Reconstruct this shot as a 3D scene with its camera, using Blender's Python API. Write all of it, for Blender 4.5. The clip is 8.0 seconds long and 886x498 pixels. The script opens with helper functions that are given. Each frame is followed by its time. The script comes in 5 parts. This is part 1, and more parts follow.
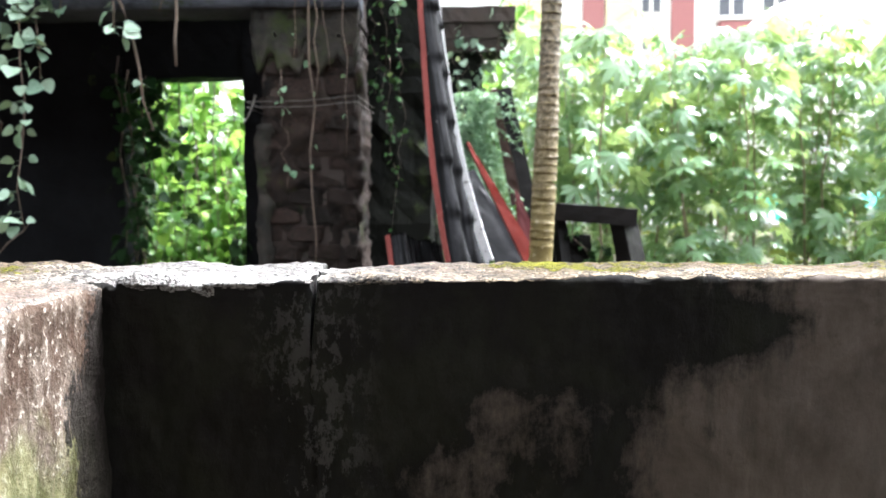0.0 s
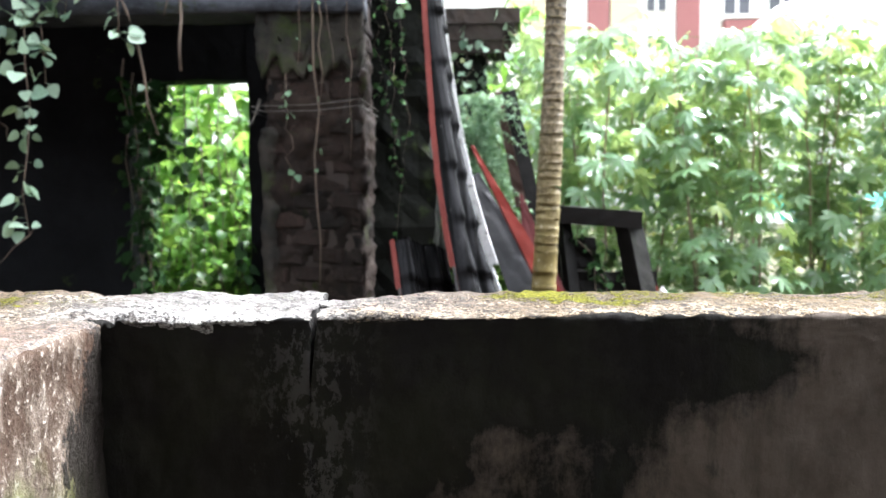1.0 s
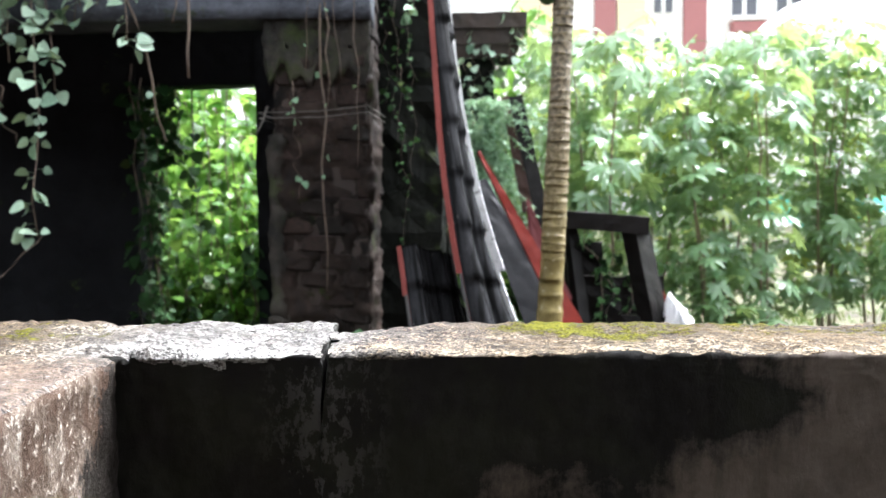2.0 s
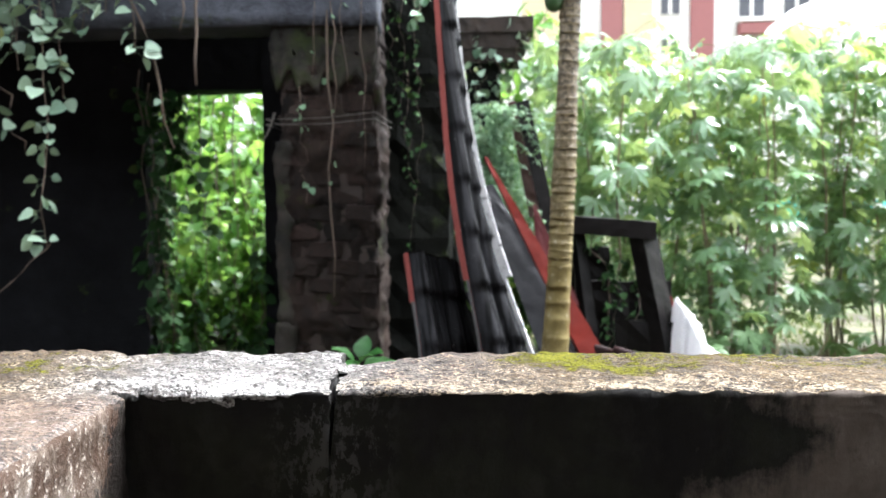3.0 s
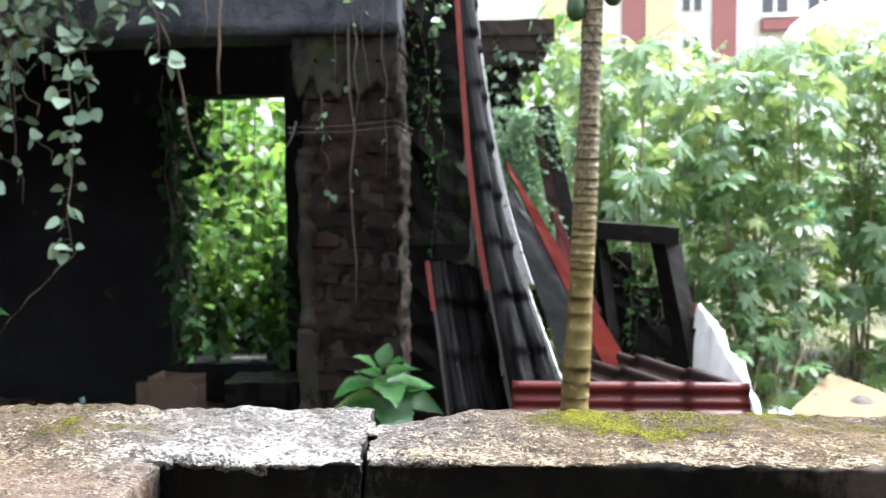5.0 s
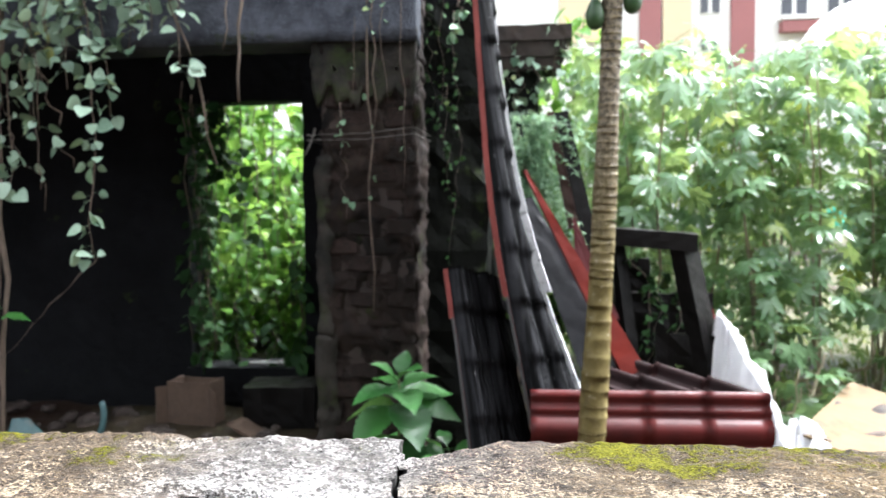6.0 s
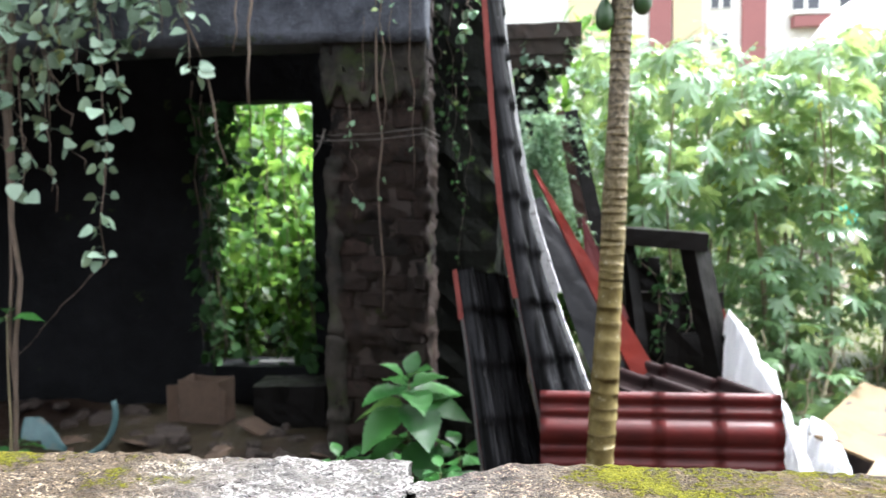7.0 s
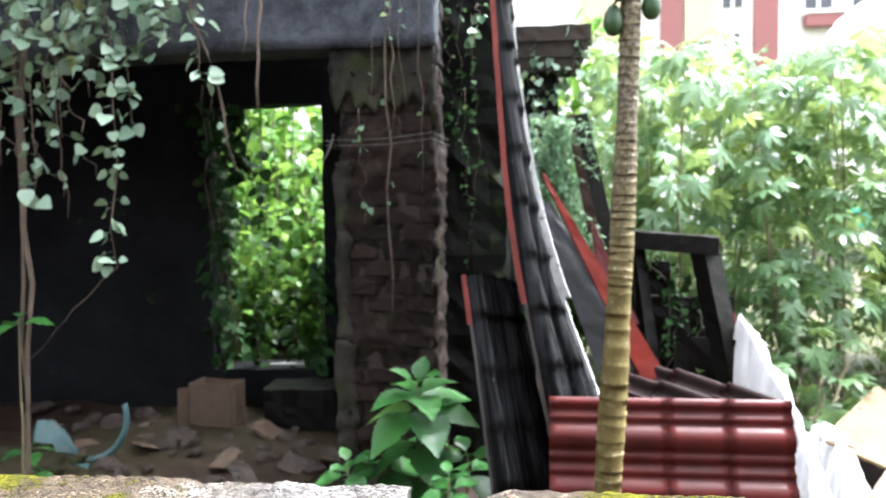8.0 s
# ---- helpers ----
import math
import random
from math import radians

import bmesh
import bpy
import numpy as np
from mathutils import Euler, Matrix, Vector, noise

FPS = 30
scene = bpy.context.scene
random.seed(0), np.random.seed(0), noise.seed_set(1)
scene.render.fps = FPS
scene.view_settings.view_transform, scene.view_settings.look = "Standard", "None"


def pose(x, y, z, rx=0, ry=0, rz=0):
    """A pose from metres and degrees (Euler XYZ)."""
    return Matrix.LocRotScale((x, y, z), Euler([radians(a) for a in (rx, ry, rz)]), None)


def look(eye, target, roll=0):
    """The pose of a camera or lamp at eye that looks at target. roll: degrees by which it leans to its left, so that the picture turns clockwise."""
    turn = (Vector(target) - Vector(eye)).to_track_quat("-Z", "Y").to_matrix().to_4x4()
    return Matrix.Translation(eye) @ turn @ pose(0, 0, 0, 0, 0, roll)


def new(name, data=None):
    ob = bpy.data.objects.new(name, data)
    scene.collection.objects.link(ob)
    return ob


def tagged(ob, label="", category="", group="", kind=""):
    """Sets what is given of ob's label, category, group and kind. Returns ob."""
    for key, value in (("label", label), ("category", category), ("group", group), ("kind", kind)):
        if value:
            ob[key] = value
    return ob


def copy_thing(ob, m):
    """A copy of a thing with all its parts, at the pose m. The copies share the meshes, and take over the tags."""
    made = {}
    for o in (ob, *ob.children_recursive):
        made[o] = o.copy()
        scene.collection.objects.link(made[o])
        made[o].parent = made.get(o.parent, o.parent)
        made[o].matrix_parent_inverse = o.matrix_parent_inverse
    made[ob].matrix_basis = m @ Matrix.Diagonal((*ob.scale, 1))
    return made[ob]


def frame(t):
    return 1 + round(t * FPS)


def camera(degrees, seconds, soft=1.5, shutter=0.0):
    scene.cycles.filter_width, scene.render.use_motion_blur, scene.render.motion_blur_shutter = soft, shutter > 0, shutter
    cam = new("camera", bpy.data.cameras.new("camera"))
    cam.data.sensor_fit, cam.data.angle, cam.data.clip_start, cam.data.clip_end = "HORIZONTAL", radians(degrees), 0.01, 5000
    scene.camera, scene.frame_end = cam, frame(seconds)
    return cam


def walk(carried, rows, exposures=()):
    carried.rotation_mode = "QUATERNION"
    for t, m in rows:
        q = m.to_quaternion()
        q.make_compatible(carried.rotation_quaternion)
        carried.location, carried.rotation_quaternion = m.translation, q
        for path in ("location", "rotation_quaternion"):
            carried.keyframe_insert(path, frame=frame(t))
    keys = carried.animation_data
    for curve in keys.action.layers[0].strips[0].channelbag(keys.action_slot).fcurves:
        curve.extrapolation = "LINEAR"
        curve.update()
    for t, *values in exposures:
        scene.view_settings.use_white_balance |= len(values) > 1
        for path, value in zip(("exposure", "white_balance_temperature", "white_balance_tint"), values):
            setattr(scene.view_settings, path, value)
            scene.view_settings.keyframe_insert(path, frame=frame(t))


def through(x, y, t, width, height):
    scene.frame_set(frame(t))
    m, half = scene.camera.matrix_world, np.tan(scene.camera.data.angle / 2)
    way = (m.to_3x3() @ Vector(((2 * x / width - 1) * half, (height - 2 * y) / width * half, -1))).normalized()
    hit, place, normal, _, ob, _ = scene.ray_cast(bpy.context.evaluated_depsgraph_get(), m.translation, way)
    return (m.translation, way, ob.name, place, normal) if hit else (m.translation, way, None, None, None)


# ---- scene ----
EXPOSURE = 2.65
cam = camera(58.3, 8.0)
cam.data.dof.use_dof, cam.data.dof.focus_distance, cam.data.dof.aperture_fstop = True, 0.52, 15.0
PATH = [
    (0, (0.153, -0.048, 1.149), (0.091, 1.947, 1.018), -0.3),
    (0.5, (0.155, -0.052, 1.161), (0.087, 1.942, 1.029), -0.4),
    (1, (0.156, -0.043, 1.171), (0.081, 1.951, 1.038), -0.4),
    (1.5, (0.155, -0.048, 1.182), (0.072, 1.946, 1.05), -0.4),
    (3, (0.154, -0.047, 1.215), (0.046, 1.946, 1.09), -0.5),
    (3.5, (0.153, -0.05, 1.225), (0.035, 1.943, 1.095), -0.6),
    (4, (0.154, -0.048, 1.238), (0.025, 1.944, 1.108), -0.6),
    (4.5, (0.152, -0.047, 1.249), (0.012, 1.943, 1.117), -0.6),
    (6, (0.139, -0.048, 1.282), (-0.059, 1.938, 1.159), -0.6),
    (6.5, (0.136, -0.047, 1.292), (-0.074, 1.937, 1.16), -0.6),
    (7, (0.14, -0.048, 1.302), (-0.082, 1.935, 1.17), -0.7),
    (7.5, (0.144, -0.041, 1.315), (-0.09, 1.941, 1.182), -0.7),
    (8, (0.149, -0.045, 1.321), (-0.1, 1.935, 1.191), -0.8),
]
walk(cam, [(t, look(e, a, r)) for t, e, a, r in PATH], exposures=[(t, EXPOSURE + d, 6050, 10) for t, d in ((0.0, 0.4), (1.0, 0.3), (1.6, 0.18), (3.5, -0.02), (4.5, -0.08), (6.5, -0.06), (7.0, 0.02), (8.0, 0.27))])

# ---- world and light ----
world = bpy.data.worlds.new("world")
scene.world = world
world.use_nodes = True
wt = world.node_tree
wt.nodes.clear()
sky = wt.nodes.new("ShaderNodeTexSky")
sky.sky_type, sky.sun_disc = "NISHITA", False
sky.sun_elevation, sky.sun_rotation = radians(61), radians(63)
sky.air_density, sky.dust_density, sky.ozone_density = 1.0, 6.0, 1.0
grey = wt.nodes.new("ShaderNodeHueSaturation")
grey.inputs["Saturation"].default_value = 0.06
bg = wt.nodes.new("ShaderNodeBackground")
bg.inputs["Strength"].default_value = 0.15
wo = wt.nodes.new("ShaderNodeOutputWorld")
wt.links.new(sky.outputs[0], grey.inputs["Color"])
wt.links.new(grey.outputs[0], bg.inputs["Color"])
wt.links.new(bg.outputs[0], wo.inputs["Surface"])

sun_data = bpy.data.lights.new("sun", "SUN")
sun_data.energy, sun_data.angle, sun_data.color = 2.0, radians(28), (1.0, 0.99, 0.96)
sun = new("sun", sun_data)
sun.matrix_world = look((10, 5, 20), (0, 0, 0))


# ---- materials ----
class Nodes:
    """A small builder of node materials."""

    def __init__(self, name):
        self.m = bpy.data.materials.new(name)
        self.m.use_nodes = True
        self.t = self.m.node_tree
        self.bsdf = self.t.nodes["Principled BSDF"]
        self.out = self.t.nodes["Material Output"]
        tc = self.t.nodes.new("ShaderNodeTexCoord")
        self.co = tc.outputs["Object"]

    def node(self, kind, **inputs):
        n = self.t.nodes.new(kind)
        for k, v in inputs.items():
            sock = n.inputs[k.replace("_", " ")]
            if isinstance(v, bpy.types.NodeSocket):
                self.t.links.new(v, sock)
            else:
                sock.default_value = v
        return n

    def put(self, value, socket):
        if isinstance(value, bpy.types.NodeSocket):
            self.t.links.new(value, socket)
        else:
            socket.default_value = value

    def moved(self, scale=(1, 1, 1), loc=(0, 0, 0), co=None):
        return self.node("ShaderNodeMapping", Vector=co or self.co, Scale=scale, Location=loc).outputs[0]

    def noise(self, scale, detail=4.0, rough=0.6, co=None, stretch=None, loc=(0, 0, 0), warp=0.0):
        v = co or self.co
        if stretch or loc != (0, 0, 0):
            v = self.moved(stretch or (1, 1, 1), loc, v)
        return self.node("ShaderNodeTexNoise", Vector=v, Scale=scale, Detail=detail, Roughness=rough, Distortion=warp).outputs["Fac"]

    def ramp(self, fac, lo, hi, a=0.0, b=1.0):
        n = self.node("ShaderNodeMapRange", Value=fac, From_Min=lo, From_Max=hi, To_Min=a, To_Max=b)
        n.clamp = True
        return n.outputs[0]

    def math(self, op, a, b=0.0):
        n = self.t.nodes.new("ShaderNodeMath")
        n.operation = op
        self.put(a, n.inputs[0])
        self.put(b, n.inputs[1])
        return n.outputs[0]

    def mix(self, fac, a, b):
        n = self.t.nodes.new("ShaderNodeMix")
        n.data_type = "RGBA"
        col = lambda c: c if isinstance(c, bpy.types.NodeSocket) else (*c, 1.0)
        self.put(fac, n.inputs[0])
        self.put(col(a), n.inputs[6])
        self.put(col(b), n.inputs[7])
        return n.outputs[2]

    def rand(self):
        return self.t.nodes.new("ShaderNodeObjectInfo").outputs["Random"]

    def island(self):
        return self.t.nodes.new("ShaderNodeNewGeometry").outputs["Random Per Island"]

    def xyz(self, axis, co=None):
        n = self.node("ShaderNodeSeparateXYZ", Vector=co or self.co)
        return n.outputs[axis]

    def bump(self, height, strength=0.5, dist=0.01, normal=None):
        n = self.node("ShaderNodeBump", Height=height, Strength=strength, Distance=dist)
        if normal is not None:
            self.put(normal, n.inputs["Normal"])
        return n.outputs[0]

    def done(self, color, rough=0.6, normal=None, metal=0.0, spec=0.5, coat=0.0):
        b = self.bsdf
        self.put(color if isinstance(color, bpy.types.NodeSocket) else (*color, 1.0), b.inputs["Base Color"])
        self.put(rough, b.inputs["Roughness"])
        self.put(metal, b.inputs["Metallic"])
        self.put(spec, b.inputs["Specular IOR Level"])
        b.inputs["Coat Weight"].default_value = coat
        b.inputs["Coat Roughness"].default_value = 0.15
        if normal is not None:
            self.put(normal, b.inputs["Normal"])
        return self.m


def simple(name, a, b, scale, rough=0.6, bump=0.3, dist=0.004, metal=0.0, coat=0.0, stretch=None, spots=None, spec=0.5):
    """Two colours mixed by grain and stain noise, with fine relief."""
    n = Nodes(name)
    big = n.noise(scale * 0.25, 5, 0.6, stretch=stretch)
    fine = n.noise(scale * 2.5, 5, 0.7, stretch=stretch)
    f = n.ramp(n.math("ADD", n.math("MULTIPLY", big, 0.65), n.math("MULTIPLY", fine, 0.35)), 0.36, 0.64)
    c = n.mix(f, a, b)
    if spots:
        c = n.mix(n.ramp(n.noise(scale * 0.6, 6, 0.65, loc=(3, 7, 1)), 0.56, 0.66), c, spots)
    r = n.ramp(big, 0.3, 0.7, max(0.05, rough - 0.12), min(1.0, rough + 0.12))
    return n.done(c, r, n.bump(fine, bump, dist), metal, spec, coat)


def leaf_material(name, dark, light, yellow, through=0.35, rough=0.32, spec=0.5):
    n = Nodes(name)
    r = n.math("FRACT", n.math("ADD", n.island(), n.rand()))
    c = n.mix(r, dark, light)
    c = n.mix(n.ramp(r, 0.955, 0.98), c, yellow)
    c = n.mix(n.ramp(n.noise(9, 4), 0.4, 0.7, 0.0, 0.35), c, light)
    n.done(c, n.ramp(n.noise(14, 3), 0.3, 0.7, rough - 0.08, rough + 0.15), n.bump(n.noise(60, 3), 0.25, 0.003), spec=spec)
    tr = n.node("ShaderNodeBsdfTranslucent")
    n.put(n.mix(0.5, c, yellow), tr.inputs["Color"])
    mx = n.t.nodes.new("ShaderNodeMixShader")
    mx.inputs[0].default_value = through
    n.t.links.new(n.bsdf.outputs[0], mx.inputs[1])
    n.t.links.new(tr.outputs[0], mx.inputs[2])
    n.t.links.new(mx.outputs[0], n.out.inputs["Surface"])
    return n.m


def cement_top():
    """Wet, weathered cement coping: fine speckled aggregate, pale crust, ochre film and yellow-green moss."""
    n = Nodes("wet_cement_coping")
    grain = n.noise(620, 3, 0.7)
    speck = n.noise(380, 4, 0.7, loc=(2.3, 1.1, 0.4), stretch=(0.7, 1, 1))
    vor = n.node("ShaderNodeTexVoronoi", Vector=n.co, Scale=480.0)
    mid = n.noise(70, 6, 0.72)
    patch = n.noise(34, 5, 0.7, loc=(7, 3, 0))
    big = n.noise(9, 4, 0.6)
    x, y = n.xyz(0), n.xyz(1)
    xs = n.math("ADD", x, n.math("MULTIPLY", n.math("SUBTRACT", big, 0.5), 0.16))
    wet = n.math("MULTIPLY", n.ramp(xs, -0.15, -0.07), n.ramp(xs, 0.085, 0.04))
    c = n.mix(n.ramp(mid, 0.36, 0.62), (0.026, 0.019, 0.013), (0.105, 0.078, 0.052))
    c = n.mix(n.ramp(patch, 0.5, 0.66), c, (0.045, 0.034, 0.026))
    # greyer, barer grain near the crack, with plum-coloured stones
    near = n.math("MULTIPLY", n.ramp(x, -0.13, -0.05), n.ramp(x, 0.19, 0.09))
    bare = n.mix(n.ramp(mid, 0.4, 0.6), (0.035, 0.031, 0.03), (0.13, 0.12, 0.11))
    bare = n.mix(n.math("MULTIPLY", n.ramp(n.xyz(0, vor.outputs["Color"]), 0.62, 0.7), n.ramp(patch, 0.45, 0.55)), bare, (0.06, 0.03, 0.035))
    c = n.mix(n.math("MULTIPLY", near, 0.8), c, bare)
    # smooth pinkish render where the side wall meets
    pink = n.math("MULTIPLY", n.ramp(n.math("ADD", y, n.math("MULTIPLY", big, 0.04)), 0.45, 0.41), n.ramp(x, -0.03, -0.07))
    c = n.mix(n.math("MULTIPLY", pink, 0.85), c, n.mix(n.ramp(mid, 0.35, 0.6), (0.08, 0.05, 0.034), (0.16, 0.11, 0.078)))
    # ochre film on the far stretch
    c = n.mix(n.math("MULTIPLY", n.ramp(x, 0.14, 0.34), n.ramp(big, 0.35, 0.6, 0.25, 0.7)), c, n.mix(n.ramp(mid, 0.4, 0.6), (0.045, 0.027, 0.009), (0.12, 0.08, 0.034)))
    # pale crust, thickest along the inner arris, whitened in the wet stretch as painted glints; dark pits
    crust = n.math("ADD", n.math("ADD", speck, n.math("MULTIPLY", n.math("SUBTRACT", patch, 0.5), 0.7)), n.math("ADD", n.math("MULTIPLY", wet, 0.04), n.ramp(y, 0.47, 0.425, -0.05, 0.03)))
    crust = n.math("SUBTRACT", crust, n.math("MULTIPLY", pink, 0.13))
    c = n.mix(n.ramp(crust, 0.535, 0.565), c, n.mix(wet, (0.25, 0.2, 0.138), (0.28, 0.27, 0.257)))
    c = n.mix(n.ramp(n.math("ADD", speck, n.math("MULTIPLY", big, 0.3)), 0.6, 0.54), c, (0.014, 0.011, 0.009))
    c = n.mix(n.ramp(grain, 0.47, 0.42, 0, 0.8), c, (0.01, 0.0075, 0.0065))
    # cushions of moss
    band = n.math("ADD", n.ramp(y, 0.45, 0.5, -0.25, 0.0), n.math("SUBTRACT", n.ramp(x, 0.14, 0.2, -0.07, 0.03), n.math("ADD", n.math("MULTIPLY", near, 0.12), n.ramp(x, -0.17, -0.1, -0.12, 0.0))))
    moss = n.ramp(n.math("ADD", n.math("ADD", n.noise(15, 4, 0.65, loc=(0.31, 0.2, 0)), n.math("MULTIPLY", speck, 0.5)), n.math("SUBTRACT", band, 0.075)), 0.69, 0.76)
    c = n.mix(moss, c, n.mix(n.ramp(grain, 0.35, 0.65), (0.03, 0.03, 0.004), (0.13, 0.125, 0.01)))
    rough = n.math("SUBTRACT", n.ramp(mid, 0.3, 0.7, 0.5, 0.75), n.math("MULTIPLY", wet, 0.28))
    rough = n.math("ADD", rough, n.math("MULTIPLY", moss, 0.4))
    h = n.math("ADD", n.math("MULTIPLY", grain, 0.5), n.math("ADD", n.math("MULTIPLY", speck, 1.2), n.math("MULTIPLY", vor.outputs["Distance"], 0.5)))
    h = n.math("ADD", h, n.math("MULTIPLY", moss, 0.8))
    return n.done(c, rough, n.bump(h, 0.8, 0.0022), spec=n.ramp(wet, 0, 1, 0.1, 0.4))


def cement_face():
    """Old render on the parapet's inner face, blackened by algae, with flaked patches and runs."""
    n = Nodes("blackened_cement_render")
    grain = n.noise(170, 4, 0.65)
    runs = n.noise(30, 5, 0.7, stretch=(1, 1, 0.16))
    cloud = n.noise(15, 6, 0.62, warp=0.35)
    flake = n.noise(95, 6, 0.75, stretch=(1, 1, 0.6))
    x, z = n.xyz(0), n.xyz(2)
    c = n.mix(n.ramp(cloud, 0.3, 0.7), (0.085, 0.07, 0.06), (0.19, 0.158, 0.138))
    c = n.mix(n.ramp(runs, 0.5, 0.64, 0, 0.45), c, (0.045, 0.04, 0.034))
    # algae: dense in the corner, by the crack and in a belt beneath the coping
    corner = n.ramp(x, 0.02, 0.13, 0.34, 0.0)
    belt = n.math("SUBTRACT", n.ramp(z, 1.03, 1.062, -0.12, 0.1), n.ramp(z, 1.078, 1.094, 0.0, 0.09))
    drift = n.ramp(x, 0.25, 0.38, 0.24, -0.14)
    blot = n.math("ADD", n.math("ADD", n.math("MULTIPLY", cloud, 0.75), n.math("MULTIPLY", runs, 0.25)), n.math("MULTIPLY", n.math("SUBTRACT", flake, 0.5), 0.3))
    alg = n.ramp(n.math("ADD", n.math("ADD", blot, corner), n.math("ADD", belt, drift)), 0.46, 0.62)
    c = n.mix(n.math("MULTIPLY", alg, 0.95), c, n.mix(n.ramp(cloud, 0.45, 0.6), (0.007, 0.007, 0.0075), (0.011, 0.0125, 0.0095)))
    chips = n.math("MULTIPLY", n.ramp(x, 0.015, 0.05), n.ramp(x, 0.105, 0.07))
    spot = n.math("MULTIPLY", n.ramp(n.math("ADD", flake, n.math("MULTIPLY", n.math("SUBTRACT", cloud, 0.5), 0.5)), 0.52, 0.58), chips)
    c = n.mix(n.math("MULTIPLY", spot, 0.7), c, (0.075, 0.073, 0.072))
    film = n.math("MULTIPLY", n.ramp(n.noise(24, 5, 0.7, loc=(4, 0, 8)), 0.54, 0.66, 0, 0.14), n.ramp(x, -0.06, -0.02))
    c = n.mix(film, c, (0.06, 0.056, 0.052))
    h = n.math("ADD", n.math("MULTIPLY", grain, 0.5), flake)
    return n.done(c, n.ramp(alg, 0, 1, 0.8, 0.6), n.bump(h, 0.5, 0.002), spec=0.08)


def side_face():
    """The side parapet's inner face: beige render with runs, green film and a black edge by the corner."""
    n = Nodes("stained_beige_render")
    grain = n.noise(260, 5, 0.7)
    runs = n.noise(60, 6, 0.72, stretch=(1, 1, 0.35))
    blot = n.noise(34, 5, 0.7, loc=(1, 4, 2), stretch=(1, 1, 0.6))
    cloud = n.noise(16, 5, 0.6)
    y, z = n.xyz(1), n.xyz(2)
    c = n.mix(n.ramp(runs, 0.4, 0.6), (0.055, 0.038, 0.028), (0.17, 0.14, 0.115))
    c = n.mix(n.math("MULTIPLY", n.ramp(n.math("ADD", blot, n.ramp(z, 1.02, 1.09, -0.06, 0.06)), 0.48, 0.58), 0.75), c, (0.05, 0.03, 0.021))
    c = n.mix(n.ramp(n.math("ADD", grain, n.math("MULTIPLY", runs, 0.4)), 0.76, 0.84), c, (0.3, 0.27, 0.235))
    green = n.math("MULTIPLY", n.ramp(n.math("ADD", cloud, n.ramp(z, 1.07, 1.01, -0.2, 0.08)), 0.46, 0.6), 0.8)
    c = n.mix(green, c, n.mix(n.ramp(runs, 0.4, 0.6), (0.045, 0.052, 0.016), (0.13, 0.13, 0.06)))
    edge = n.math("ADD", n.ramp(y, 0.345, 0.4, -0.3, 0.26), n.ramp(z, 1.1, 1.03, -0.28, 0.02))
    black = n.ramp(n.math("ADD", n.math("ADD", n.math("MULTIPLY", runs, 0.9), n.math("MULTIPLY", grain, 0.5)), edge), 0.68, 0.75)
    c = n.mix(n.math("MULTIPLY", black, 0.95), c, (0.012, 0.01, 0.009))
    return n.done(c, 0.72, n.bump(n.math("ADD", grain, n.math("ADD", runs, blot)), 0.75, 0.004), spec=0.06)


def sheet_material(name, col, dark, rough=0.3, spec=0.5):
    n = Nodes(name)
    big = n.noise(5, 5, 0.6)
    fine = n.noise(55, 5, 0.7)
    c = n.mix(n.ramp(big, 0.35, 0.7), col, dark)
    c = n.mix(n.ramp(fine, 0.6, 0.72, 0, 0.5), c, (dark[0] * 0.5, dark[1] * 0.5, dark[2] * 0.5))
    return n.done(c, n.ramp(big, 0.3, 0.7, rough - 0.1, rough + 0.15), n.bump(fine, 0.12, 0.002), spec=spec)


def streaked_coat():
    """The sheets' dark grey back coat; long black streaks stand in for the shade of its valleys."""
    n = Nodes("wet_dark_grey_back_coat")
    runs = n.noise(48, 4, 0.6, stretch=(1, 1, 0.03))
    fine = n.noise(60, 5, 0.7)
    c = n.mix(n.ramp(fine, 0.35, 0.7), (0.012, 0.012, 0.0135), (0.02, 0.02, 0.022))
    # black streaks put the shade between the rolls into the colour
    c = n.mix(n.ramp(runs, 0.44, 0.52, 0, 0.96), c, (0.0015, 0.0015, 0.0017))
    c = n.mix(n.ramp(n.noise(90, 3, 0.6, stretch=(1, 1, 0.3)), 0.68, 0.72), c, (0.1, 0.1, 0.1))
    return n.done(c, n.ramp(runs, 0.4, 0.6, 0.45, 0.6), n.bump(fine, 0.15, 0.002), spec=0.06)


def ground_material():
    n = Nodes("wet_earth")
    big = n.noise(0.7, 5, 0.6)
    mid = n.noise(6, 6, 0.65)
    fine = n.noise(60, 5, 0.7)
    c = n.mix(n.ramp(mid, 0.35, 0.65), (0.018, 0.0105, 0.008), (0.05, 0.03, 0.0215))
    c = n.mix(n.ramp(fine, 0.55, 0.7), c, (0.075, 0.053, 0.04))
    grass = n.math("MULTIPLY", n.ramp(n.math("ADD", big, n.math("MULTIPLY", mid, 0.3)), 0.58, 0.7), n.ramp(n.xyz(1), 5.5, 8.0, 0.15, 1.0))
    c = n.mix(grass, c, n.mix(n.ramp(fine, 0.4, 0.6), (0.03, 0.052, 0.01), (0.075, 0.1, 0.03)))
    sand = n.math("MULTIPLY", n.ramp(n.xyz(1), 7.6, 8.6), n.ramp(n.noise(0.9, 4, 0.6, loc=(4, 2, 0)), 0.4, 0.55))
    c = n.mix(sand, c, (0.09, 0.086, 0.042))
    return n.done(c, n.ramp(mid, 0.3, 0.7, 0.35, 0.75), n.bump(n.math("ADD", mid, fine), 0.7, 0.02), spec=0.2)


